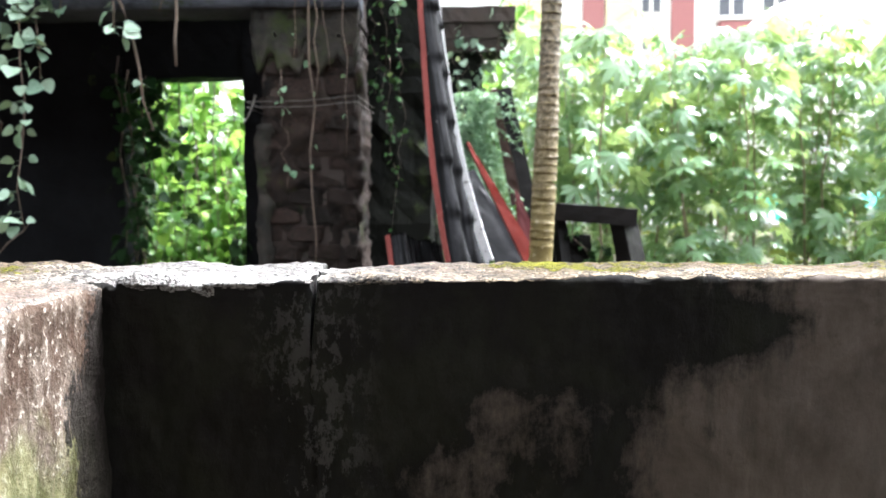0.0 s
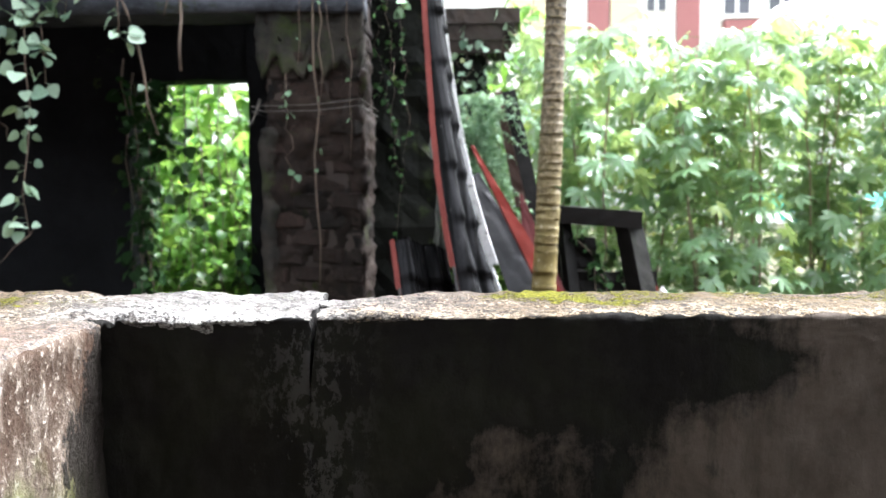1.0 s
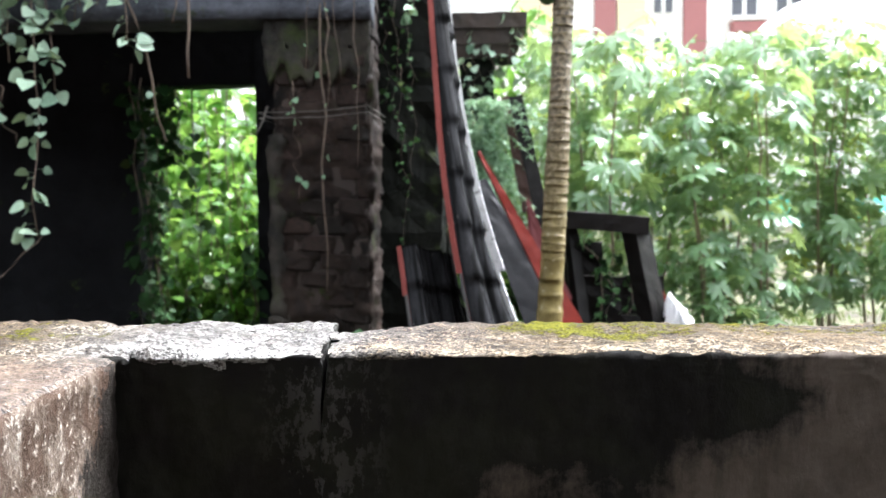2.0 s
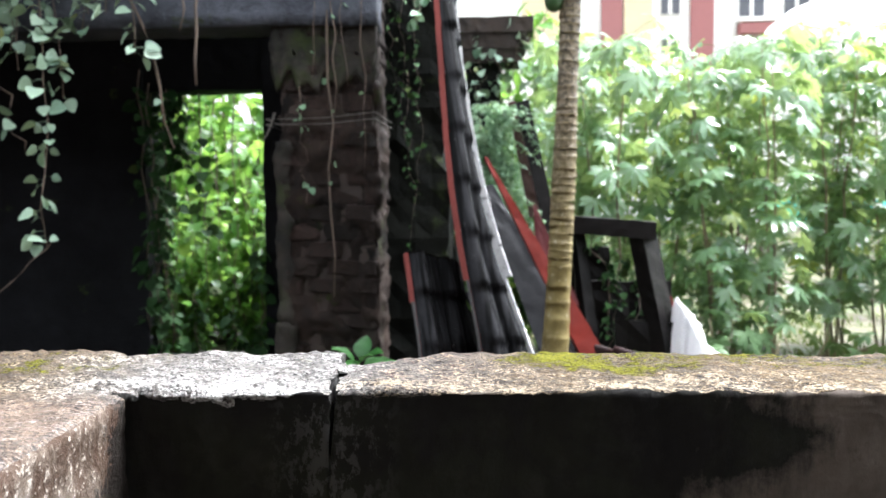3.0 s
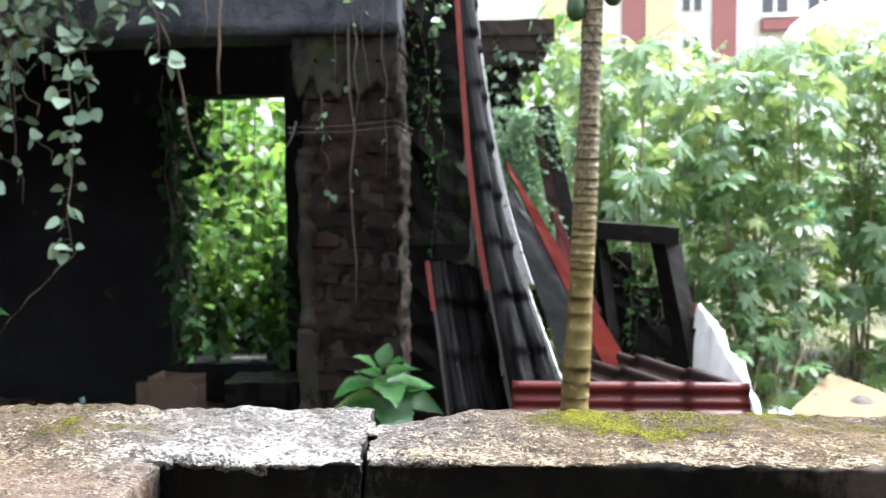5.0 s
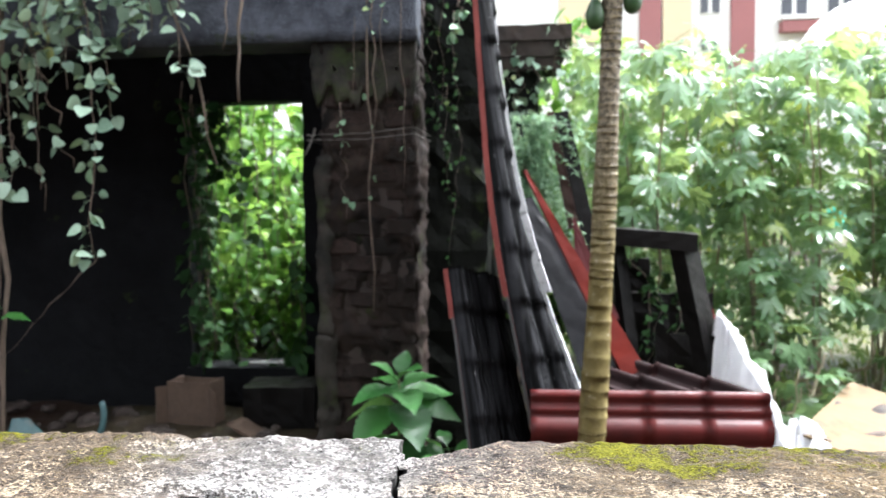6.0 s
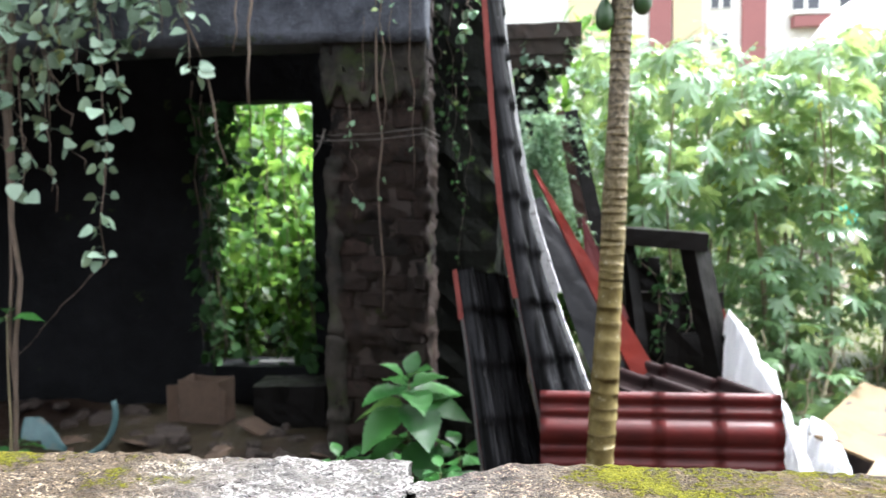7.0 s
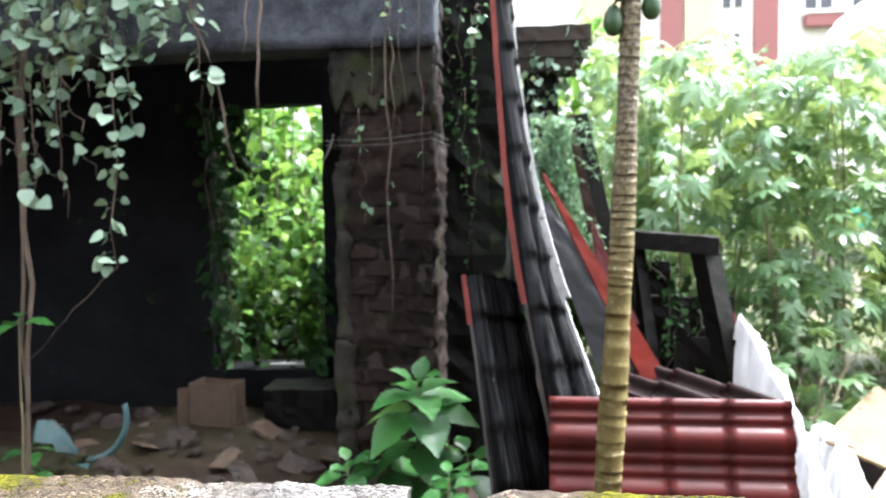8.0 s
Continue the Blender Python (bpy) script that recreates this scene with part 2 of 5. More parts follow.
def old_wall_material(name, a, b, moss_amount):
    """Dark, damp laterite and plaster with moss."""
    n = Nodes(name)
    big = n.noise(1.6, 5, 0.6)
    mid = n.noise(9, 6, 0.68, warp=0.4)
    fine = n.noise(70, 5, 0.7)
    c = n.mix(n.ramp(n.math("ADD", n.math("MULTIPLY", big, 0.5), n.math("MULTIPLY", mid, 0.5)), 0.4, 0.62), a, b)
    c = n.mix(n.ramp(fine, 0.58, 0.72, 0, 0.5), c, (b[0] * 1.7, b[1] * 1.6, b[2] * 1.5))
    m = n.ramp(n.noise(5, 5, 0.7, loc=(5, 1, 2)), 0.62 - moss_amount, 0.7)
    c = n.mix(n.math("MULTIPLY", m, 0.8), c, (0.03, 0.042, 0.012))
    return n.done(c, n.ramp(mid, 0.3, 0.7, 0.55, 0.9), n.bump(n.math("ADD", mid, n.math("MULTIPLY", fine, 0.4)), 0.8, 0.02), spec=0.1)


def brick_material():
    n = Nodes("laterite_brick")
    r = n.rand()
    fine = n.noise(60, 6, 0.75)
    mid = n.noise(11, 5, 0.65)
    c = n.mix(r, (0.006, 0.0046, 0.004), (0.042, 0.0255, 0.021))
    c = n.mix(n.ramp(mid, 0.46, 0.62), c, (0.011, 0.0095, 0.008))
    c = n.mix(n.ramp(fine, 0.58, 0.7), c, (0.13, 0.095, 0.075))
    return n.done(c, 0.7, n.bump(n.math("ADD", fine, mid), 0.9, 0.012), spec=0.15)


def trunk_material():
    n = Nodes("ringed_papaya_bark")
    z = n.xyz(2)
    fine = n.noise(70, 5, 0.7)
    mid = n.noise(16, 5, 0.65)
    c = n.mix(n.ramp(mid, 0.35, 0.65), (0.085, 0.063, 0.023), (0.17, 0.135, 0.05))
    grey = n.math("ADD", n.ramp(z, 1.2, 2.0, -0.1, 0.55), n.math("MULTIPLY", fine, 0.3))
    c = n.mix(n.ramp(grey, 0.1, 0.6), c, n.mix(n.ramp(fine, 0.42, 0.58), (0.045, 0.037, 0.025), (0.21, 0.17, 0.115)))
    c = n.mix(n.ramp(n.noise(40, 4, 0.7, loc=(2, 2, 2)), 0.62, 0.68), c, (0.28, 0.25, 0.17))
    return n.done(c, n.ramp(mid, 0.3, 0.7, 0.35, 0.6), n.bump(n.math("ADD", fine, mid), 0.5, 0.004), spec=0.2)


M_TOP, M_FACE, M_SIDE = cement_top(), cement_face(), side_face()
M_GROUND = ground_material()
M_MOUND = old_wall_material("mossy_earth", (0.02, 0.016, 0.01), (0.045, 0.036, 0.022), 0.14)
M_NETPOST = simple("grey_fence_post", (0.1, 0.09, 0.08), (0.2, 0.18, 0.16), 12)
M_RUIN = old_wall_material("near_black_wall", (0.004, 0.0043, 0.005), (0.0125, 0.013, 0.015), -0.04)
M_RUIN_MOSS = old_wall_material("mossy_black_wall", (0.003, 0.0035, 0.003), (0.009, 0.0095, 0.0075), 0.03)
# the beam's pale bluish grey carries the haze over the ruin's upper part
M_BEAM = old_wall_material("wet_hazy_grey_beam_plaster", (0.03, 0.033, 0.042), (0.1, 0.108, 0.13), 0.0)
M_PLASTER = old_wall_material("crumbling_plaster", (0.012, 0.0115, 0.0105), (0.046, 0.04, 0.034), 0.1)
M_BRICK = brick_material()
M_MORTAR = simple("dark_mortar", (0.018, 0.013, 0.011), (0.042, 0.028, 0.022), 30, 0.9, 0.8, 0.01)
M_RED = sheet_material("red_painted_steel", (0.105, 0.0115, 0.007), (0.06, 0.008, 0.006), 0.5, 0.08)
M_BROWNBOARD = simple("wet_reddish_board", (0.03, 0.015, 0.012), (0.075, 0.04, 0.032), 16, 0.6, 0.4, 0.004, stretch=(1, 1, 0.2), spec=0.2)
M_OFFCUT = sheet_material("dull_pink_maroon_steel", (0.11, 0.033, 0.035), (0.06, 0.02, 0.021), 0.55, 0.1)
M_OLDMAROON = sheet_material("weathered_maroon_steel", (0.018, 0.0065, 0.0065), (0.008, 0.004, 0.004), 0.5, 0.15)
M_MAROON = sheet_material("maroon_painted_steel", (0.088, 0.0135, 0.0125), (0.04, 0.0085, 0.0085), 0.36, 0.18)
M_UNDER = sheet_material("grey_primer_steel", (0.021, 0.021, 0.0235), (0.009, 0.009, 0.0098), 0.5, 0.1)
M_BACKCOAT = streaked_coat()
M_REDEDGE = sheet_material("faded_red_paint_edge", (0.2, 0.05, 0.042), (0.12, 0.03, 0.026), 0.5, 0.1)
M_PALE = simple("pale_zinc_edge", (0.5, 0.5, 0.52), (0.72, 0.72, 0.72), 40, 0.4, 0.2, 0.002, spots=(0.05, 0.04, 0.04))
M_TRUNK = trunk_material()
M_SCAR = simple("pale_leaf_scar", (0.16, 0.13, 0.06), (0.3, 0.25, 0.13), 50, 0.7, 0.3, 0.002, spec=0.2)
M_FRUIT = simple("unripe_papaya_skin", (0.015, 0.04, 0.015), (0.03, 0.075, 0.02), 14, 0.35, 0.1)
M_BLACKWOOD = simple("wet_black_timber", (0.0025, 0.0022, 0.002), (0.008, 0.0066, 0.006), 20, 0.5, 0.5, 0.006, stretch=(1, 1, 0.2), spec=0.15)
M_SACK = simple("white_plastic_sack", (0.78, 0.78, 0.8), (0.88, 0.88, 0.88), 12, 0.45, 0.25, 0.004)
M_BLACKBAG = simple("black_plastic", (0.015, 0.015, 0.017), (0.03, 0.03, 0.032), 12, 0.25, 0.3, 0.006)
M_PLY = simple("wet_plywood", (0.1, 0.062, 0.026), (0.155, 0.104, 0.047), 9, 0.5, 0.2, 0.002, stretch=(0.15, 1, 1), spots=(0.085, 0.055, 0.025), spec=0.15)
M_LIP = simple("worn_sheet_edge", (0.022, 0.021, 0.021), (0.05, 0.048, 0.047), 14, 0.5, 0.3, 0.002)
M_CARD = simple("damp_cardboard", (0.07, 0.044, 0.031), (0.13, 0.087, 0.06), 9, 0.85, 0.2, 0.003)
M_BLUE = simple("faded_blue_plastic", (0.045, 0.1, 0.108), (0.085, 0.165, 0.17), 12, 0.45, 0.15, 0.002, spots=(0.1, 0.13, 0.12))
M_STONE = simple("rubble_stone", (0.018, 0.013, 0.011), (0.07, 0.05, 0.04), 14, 0.8, 0.7, 0.01)
M_SILL = simple("pale_cement_sill", (0.06, 0.057, 0.055), (0.15, 0.15, 0.145), 20, 0.6, 0.5, 0.006)
M_STEM = simple("brown_vine_bark", (0.06, 0.043, 0.032), (0.15, 0.11, 0.08), 40, 0.75, 0.5, 0.004)
M_CSTEM = simple("cassava_stem", (0.09, 0.075, 0.04), (0.19, 0.16, 0.09), 30, 0.7, 0.4, 0.004)
M_ROPE = simple("grey_cord", (0.05, 0.046, 0.04), (0.12, 0.11, 0.1), 60, 0.85, 0.5, 0.002)
M_IVY = leaf_material("ivy_leaf", (0.065, 0.14, 0.09), (0.34, 0.46, 0.35), (0.34, 0.35, 0.1), 0.28, 0.3)
M_CASSAVA = leaf_material("cassava_leaf", (0.075, 0.17, 0.085), (0.18, 0.315, 0.16), (0.4, 0.46, 0.1), 0.44, 0.22, 0.8)
M_JUNGLE = leaf_material("undergrowth_leaf", (0.03, 0.11, 0.02), (0.13, 0.29, 0.045), (0.26, 0.4, 0.07), 0.5, 0.3)
M_HYDRA = leaf_material("broad_garden_leaf", (0.014, 0.066, 0.016), (0.05, 0.17, 0.035), (0.09, 0.18, 0.04), 0.28, 0.36, 0.4)
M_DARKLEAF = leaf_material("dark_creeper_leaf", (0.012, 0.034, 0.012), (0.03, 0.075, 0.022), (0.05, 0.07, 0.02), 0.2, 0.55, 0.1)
M_WASH = old_wall_material("eroded_brown_wash", (0.004, 0.0033, 0.003), (0.031, 0.0215, 0.0175), 0.03)
M_SEEDLING = leaf_material("young_cassava_leaf", (0.04, 0.09, 0.035), (0.075, 0.14, 0.05), (0.15, 0.18, 0.04), 0.35, 0.45, 0.25)
M_GRASS = leaf_material("meadow_grass", (0.035, 0.075, 0.015), (0.09, 0.14, 0.035), (0.2, 0.2, 0.06), 0.35, 0.5, 0.2)
M_FERN = leaf_material("feathery_leaf", (0.1, 0.205, 0.12), (0.21, 0.345, 0.21), (0.22, 0.3, 0.1), 0.3, 0.5)
M_WHITE = simple("white_house_paint", (0.78, 0.77, 0.75), (0.84, 0.83, 0.82), 2, 0.7, 0.1)
M_BRED = simple("brick_red_house_paint", (0.3, 0.12, 0.12), (0.34, 0.14, 0.14), 2, 0.7, 0.1)
M_BYEL = simple("cream_house_paint", (0.66, 0.54, 0.36), (0.7, 0.58, 0.4), 2, 0.7, 0.1)
M_GLASS = simple("dark_window_glass", (0.06, 0.065, 0.08), (0.09, 0.095, 0.11), 2, 0.15, 0.02)
M_NET = simple("teal_shade_net", (0.03, 0.3, 0.24), (0.06, 0.42, 0.34), 6, 0.7, 0.4, 0.02)
M_HOUSE = simple("house_wall_paint", (0.09, 0.075, 0.06), (0.14, 0.12, 0.1), 5, 0.8, 0.2)
M_FLOOR = simple("cement_floor", (0.07, 0.065, 0.06), (0.12, 0.11, 0.1), 10, 0.7, 0.3)


# ---- mesh helpers ----
def mesh_of(name, bm, materials, smooth=False):
    me = bpy.data.meshes.new(name)
    bm.normal_update()
    bm.to_mesh(me)
    bm.free()
    for m in materials if isinstance(materials, (list, tuple)) else [materials]:
        me.materials.append(m)
    if smooth:
        me.polygons.foreach_set("use_smooth", [True] * len(me.polygons))
    return me


def part(name, bm, material, parent, label="", smooth=False, at=None):
    ob = new(name, mesh_of(name, bm, material, smooth))
    ob.parent = parent
    if at is not None:
        ob.matrix_basis = at
    return tagged(ob, label) if label else ob


def solid(name, bm, material, label, category, kind="", group="", at=None, smooth=False):
    ob = new(name, mesh_of(name, bm, material, smooth))
    if at is not None:
        ob.matrix_basis = at
    return tagged(ob, label, category, group, kind)


def thing(name, label, category, at=None, group="", kind=""):
    ob = new(name)
    ob.empty_display_size = 0.1
    if at is not None:
        ob.matrix_basis = at
    return tagged(ob, label, category, group, kind)


def box(bm, x0, x1, y0, y1, z0, z1, bevel=0.0, mat=0):
    g = bmesh.ops.create_cube(bm, size=1.0, matrix=Matrix.LocRotScale(((x0 + x1) / 2, (y0 + y1) / 2, (z0 + z1) / 2), None, (x1 - x0, y1 - y0, z1 - z0)))
    if bevel:
        edges = list({e for v in g["verts"] for e in v.link_edges})
        bmesh.ops.bevel(bm, geom=edges, offset=bevel, segments=2, affect="EDGES")
    return bm


def slab(x0, x1, y0, y1, z0, z1, bevel=0.0):
    return box(bmesh.new(), x0, x1, y0, y1, z0, z1, bevel)


def rough_slab(x0, x1, y0, y1, z0, z1, step, amount, scale=8.0, seed=0.0):
    """A block cut into an even lattice of about that step and made uneven."""
    bm = slab(x0, x1, y0, y1, z0, z1)
    for axis, (a, b) in enumerate(((x0, x1), (y0, y1), (z0, z1))):
        k = max(1, int((b - a) / step))
        for i in range(1, k):
            co, no = [0, 0, 0], [0, 0, 0]
            co[axis], no[axis] = a + (b - a) * i / k, 1
            bmesh.ops.bisect_plane(bm, geom=bm.verts[:] + bm.edges[:] + bm.faces[:], plane_co=co, plane_no=no)
    bm.normal_update()
    for v in bm.verts:
        p = v.co * scale + Vector((seed, seed * 1.7, seed * 0.3))
        v.co += v.normal * amount * noise.fractal(p, 0.6, 2.0, 4)
    return bm


def tube(bm, pts, radii, sides=7, mat=0):
    """A tapering tube along points."""
    pts = [Vector(p) for p in pts]
    rings = []
    for i, p in enumerate(pts):
        d = (pts[min(i + 1, len(pts) - 1)] - pts[max(i - 1, 0)]).normalized()
        a = d.orthogonal() if abs(d.z) < 0.95 else d.cross(Vector((0, 1, 0)))
        a.normalize()
        b = d.cross(a)
        r = radii[i] if isinstance(radii, (list, tuple)) else radii
        rings.append([bm.verts.new(p + r * (a * math.cos(k * math.tau / sides) + b * math.sin(k * math.tau / sides))) for k in range(sides)])
    for u, w in zip(rings, rings[1:]):
        for k in range(sides):
            bm.faces.new((u[k], u[(k + 1) % sides], w[(k + 1) % sides], w[k])).material_index = mat
    bm.faces.new(rings[0][::-1]).material_index = mat
    bm.faces.new(rings[-1]).material_index = mat
    return bm


def bend(a, b, count, sag=0.0, jitter=0.0, rng=random):
    a, b = Vector(a), Vector(b)
    out = []
    for i in range(count):
        f = i / (count - 1)
        p = a.lerp(b, f)
        p.z -= sag * 4 * f * (1 - f)
        if 0 < i < count - 1:
            p += Vector((rng.uniform(-1, 1), rng.uniform(-1, 1), rng.uniform(-0.4, 0.4))) * jitter
        out.append(p)
    return out


def blade(bm, m, length, width, rows=((0.0, 0.12), (0.25, 0.8), (0.55, 1.0), (0.8, 0.6), (1.0, 0.0)), fold=0.18, droop=0.25, root=None):
    """One leaf blade along +x of the pose m: folded along the midrib, drooping to its tip."""
    prev = (root,) if root else None
    for f, w in rows[1:] if root else rows:
        x, z = f * length, -droop * length * f * f
        hw = 0.5 * width * w
        mid = bm.verts.new(m @ Vector((x, 0, z)))
        if hw < 1e-6:
            cur = (mid,)
        else:
            cur = (bm.verts.new(m @ Vector((x, -hw, z + fold * hw))), mid, bm.verts.new(m @ Vector((x, hw, z + fold * hw))))
        if prev:
            if len(prev) == 1:
                bm.faces.new((prev[0], cur[0], cur[1]))
                bm.faces.new((prev[0], cur[1], cur[2]))
            elif len(cur) == 3:
                bm.faces.new((prev[0], cur[0], cur[1], prev[1]))
                bm.faces.new((prev[1], cur[1], cur[2], prev[2]))
            else:
                bm.faces.new((prev[0], cur[0], prev[1]))
                bm.faces.new((prev[1], cur[0], prev[2]))
        prev = cur


HEART = ((0.0, 0.5), (0.1, 0.9), (0.32, 1.05), (0.58, 0.86), (0.82, 0.48), (1.0, 0.0))
LOBE = ((0.0, 0.12), (0.35, 0.7), (0.62, 1.0), (0.85, 0.55), (1.0, 0.0))


def palmate(bm, m, size, lobes=7, rng=random):
    """A cassava or papaya leaf: narrow lobes spread from one point, joined at their base."""
    root = bm.verts.new(m.translation)
    for k in range(lobes):
        a = (k - (lobes - 1) / 2) * (250 / lobes) + rng.uniform(-5, 5)
        ln = size * (1.0 - 0.38 * abs(k - (lobes - 1) / 2) / ((lobes - 1) / 2)) * rng.uniform(0.92, 1.06)
        blade(bm, m @ pose(0, 0, 0, 0, rng.uniform(-4, 10), a), ln, size * 0.27, LOBE, 0.15, rng.uniform(0.12, 0.35), root)


# ---- the large structure ----
def ground():
    """One sheet out to the horizon, fine near the ruin."""
    bm = bmesh.new()
    xs = sorted(set([-600, -200, -80, -40, -20, -10] + [round(-6 + 0.2 * i, 2) for i in range(71)] + [10, 14, 20, 40, 80, 200, 600]))
    ys = sorted(set([-200, -60, -20, -8, -4] + [round(-2 + 0.2 * i, 2) for i in range(71)] + [14, 18, 25, 40, 80, 200, 600]))
    grid = []
    for y in ys:
        row = []
        for x in xs:
            z = -0.3
            if -6 < x < 8 and 0.8 < y < 12:
                z += 0.05 * noise.fractal(Vector((x * 1.3, y * 1.3, 0)), 0.6, 2.0, 4)
            row.append(bm.verts.new((x, y, z)))
        grid.append(row)
    for a, b in zip(grid, grid[1:]):
        for i in range(len(xs) - 1):
            bm.faces.new((a[i], a[i + 1], b[i + 1], b[i]))
    solid("ground", bm, M_GROUND, "wet brown earth with grass and sandy patches", "ground", "structure", smooth=True)


ground()

TOP, NEAR, FAR = 1.10, 0.42, 0.548


def crack_x(y, z):
    return 0.046 + 0.1 * (FAR - y) + 0.006 * noise.noise(Vector((y * 60, z * 45, 3))) + 0.0025 * noise.noise(Vector((y * 190, z * 170, 3))) + 0.02 * (TOP - z)


def ragged(x):
    """How far the pale crust of the coping hangs over the inner arris."""
    w = 0.0004 + 0.002 * max(0.0, noise.noise(Vector((x * 70, 2, 1)))) + 0.0025 * max(0.0, noise.noise(Vector((x * 190, 5, 1))))
    if -0.06 < x < 0.04:
        w += math.sin(math.pi * (x + 0.06) / 0.1) ** 0.7 * 1.5 * (0.0045 + 0.004 * noise.noise(Vector((x * 75, 9, 1))) + 0.003 * noise.noise(Vector((x * 230, 9, 4))))
    if 0.05 < x < 0.13:
        w += 0.0025 * (1 + noise.noise(Vector((x * 60, 4, 7)))) * math.sin(math.pi * (x - 0.05) / 0.08)
    if x > 0.13:
        w *= 0.3
    return max(0.0, w)


def parapet(x_from, x_to, end, label):
    """A stretch of the cracked parapet: an uneven skin over its inner face, coping and outer face.
    end: 1 ends at the crack, -1 begins there."""
    prof = [(NEAR, 0.2, 0), (NEAR, 0.6, 0)] + [(NEAR, 0.86 + i * 0.004, 0) for i in range(56)] + [(NEAR, 1.083 + i * 0.0011, 0) for i in range(15)]
    prof += [(NEAR + i * 0.0026, TOP, 1) for i in range(50)] + [(FAR, TOP, 1)]
    prof += [(FAR, TOP - 0.006 * i, 2) for i in range(1, 8)] + [(FAR, 0.8, 2), (FAR, 0.2, 2), (FAR, -0.32, 2)]
    lo, hi = max(x_from, -0.4), min(x_to, 0.75)
    n = int((hi - lo) / 0.0026)
    cols = [lo + (hi - lo) * i / n for i in range(n + 1)]
    cols = [x for x in (x_from,) if x < lo] + cols + [x for x in (1.1, 2.0, x_to) if x > hi]
    verts, faces, mats = [], [], []
    for x in cols:
        for y, z, side in prof:
            px = x
            if end == 1:
                px = min(x, crack_x(y, z))
            elif end == -1:
                gap = 0.0003 + 0.005 * max(0.0, 1 - (TOP - z) / 0.06) + 0.004 * max(0.0, 1 - (TOP - z) / 0.09) * max(0.0, noise.noise(Vector((y * 40, z * 40, 9))))
                px = max(x, crack_x(y, z) + gap)
            py, pz = y, z
            # broken-away outer corner beside the crack
            if end == -1 and y > NEAR + 0.01:
                cut = 0.052 * max(0.0, 1 - (px - 0.052) / 0.075) + 0.004 * noise.noise(Vector((px * 90, 0, 5)))
                if px < 0.15 and z > 0.95:
                    py = NEAR + (y - NEAR) * (FAR - max(0.0, cut) - NEAR) / (FAR - NEAR)
            # worn arrises
            near_w = 0.001 + 0.002 * abs(noise.noise(Vector((px * 45, 0, 1)))) + 0.002 * abs(noise.noise(Vector((px * 140, 0, 2))))
            if px < -0.06:
                near_w = 0.0
            far_w = 0.004 + 0.004 * abs(noise.noise(Vector((px * 40, 3, 1))))
            s1 = (TOP - z) if side == 0 else (y - NEAR)
            s2 = (TOP - z) if side == 2 else (FAR - y)
            if side < 2 and s1 < near_w and z > 0.8:
                d = (near_w - s1) * 0.5
                py, pz = py + d * 0.9, pz - d
            if side > 0 and s2 < far_w and z > 0.8:
                d = (far_w - s2) * 0.5
                py, pz = py - d * 0.9, pz - d
            r = 0.0014 * noise.fractal(Vector((px * 70, y * 70, z * 70)), 0.5, 2.0, 5) + 0.003 * noise.fractal(Vector((px * 9, y * 9, z * 9)), 0.6, 2.0, 3)
            # the coping runs on level into the side wall
            if px < -0.058 and z > 1.05:
                if side == 1 and y < NEAR + 0.012:
                    pz -= 0.006 * (1 - (y - NEAR) / 0.012)
                if side == 0:
                    pz = min(pz, TOP - 0.006)
            # crust hanging over the arris
            if side == 0 and px > -0.064:
                rag = ragged(px)
                if TOP - z < rag:
                    py -= 0.0025 * math.sin(math.pi * min(1.0, (TOP - z) / rag)) * (1 + noise.noise(Vector((px * 120, z * 200, 3))))
            if side == 0:
                py -= r * 0.8
            elif side == 1:
                pz += r * (1.5 if px < 0.05 else 1.1) + (0.0016 * max(0.0, 1 - (y - NEAR) / 0.06) if px > 0.08 else 0.0)
            else:
                py += r
            verts.append((px, py, pz))
    k = len(prof)
    for i in range(len(cols) - 1):
        for j in range(k - 1):
            faces.append((i * k + j, (i + 1) * k + j, (i + 1) * k + j + 1, i * k + j + 1))
            mats.append(1 if prof[j][2] == 1 or (prof[j][2] == 0 and TOP - prof[j][1] < ragged(cols[i])) else 0)
    for i in (0, len(cols) - 1):
        ring = tuple(range(i * k, i * k + k))
        faces.append(ring if i == 0 else ring[::-1])
        mats.append(0)
    me = bpy.data.meshes.new("parapet")
    me.from_pydata(verts, [], faces)
    me.materials.append(M_FACE)
    me.materials.append(M_TOP)
    me.polygons.foreach_set("material_index", mats)
    me.polygons.foreach_set("use_smooth", [i < len(faces) - 2 for i in range(len(faces))])
    me.update()
    return tagged(new("wall_parapet", me), label, "parapet wall", "", "structure")


parapet(-3.0, 0.056, 1, "low cement parapet, blackened face and wet mossy coping")
parapet(0.046, 4.0, -1, "cracked cement parapet, wet coping with yellow-green moss")


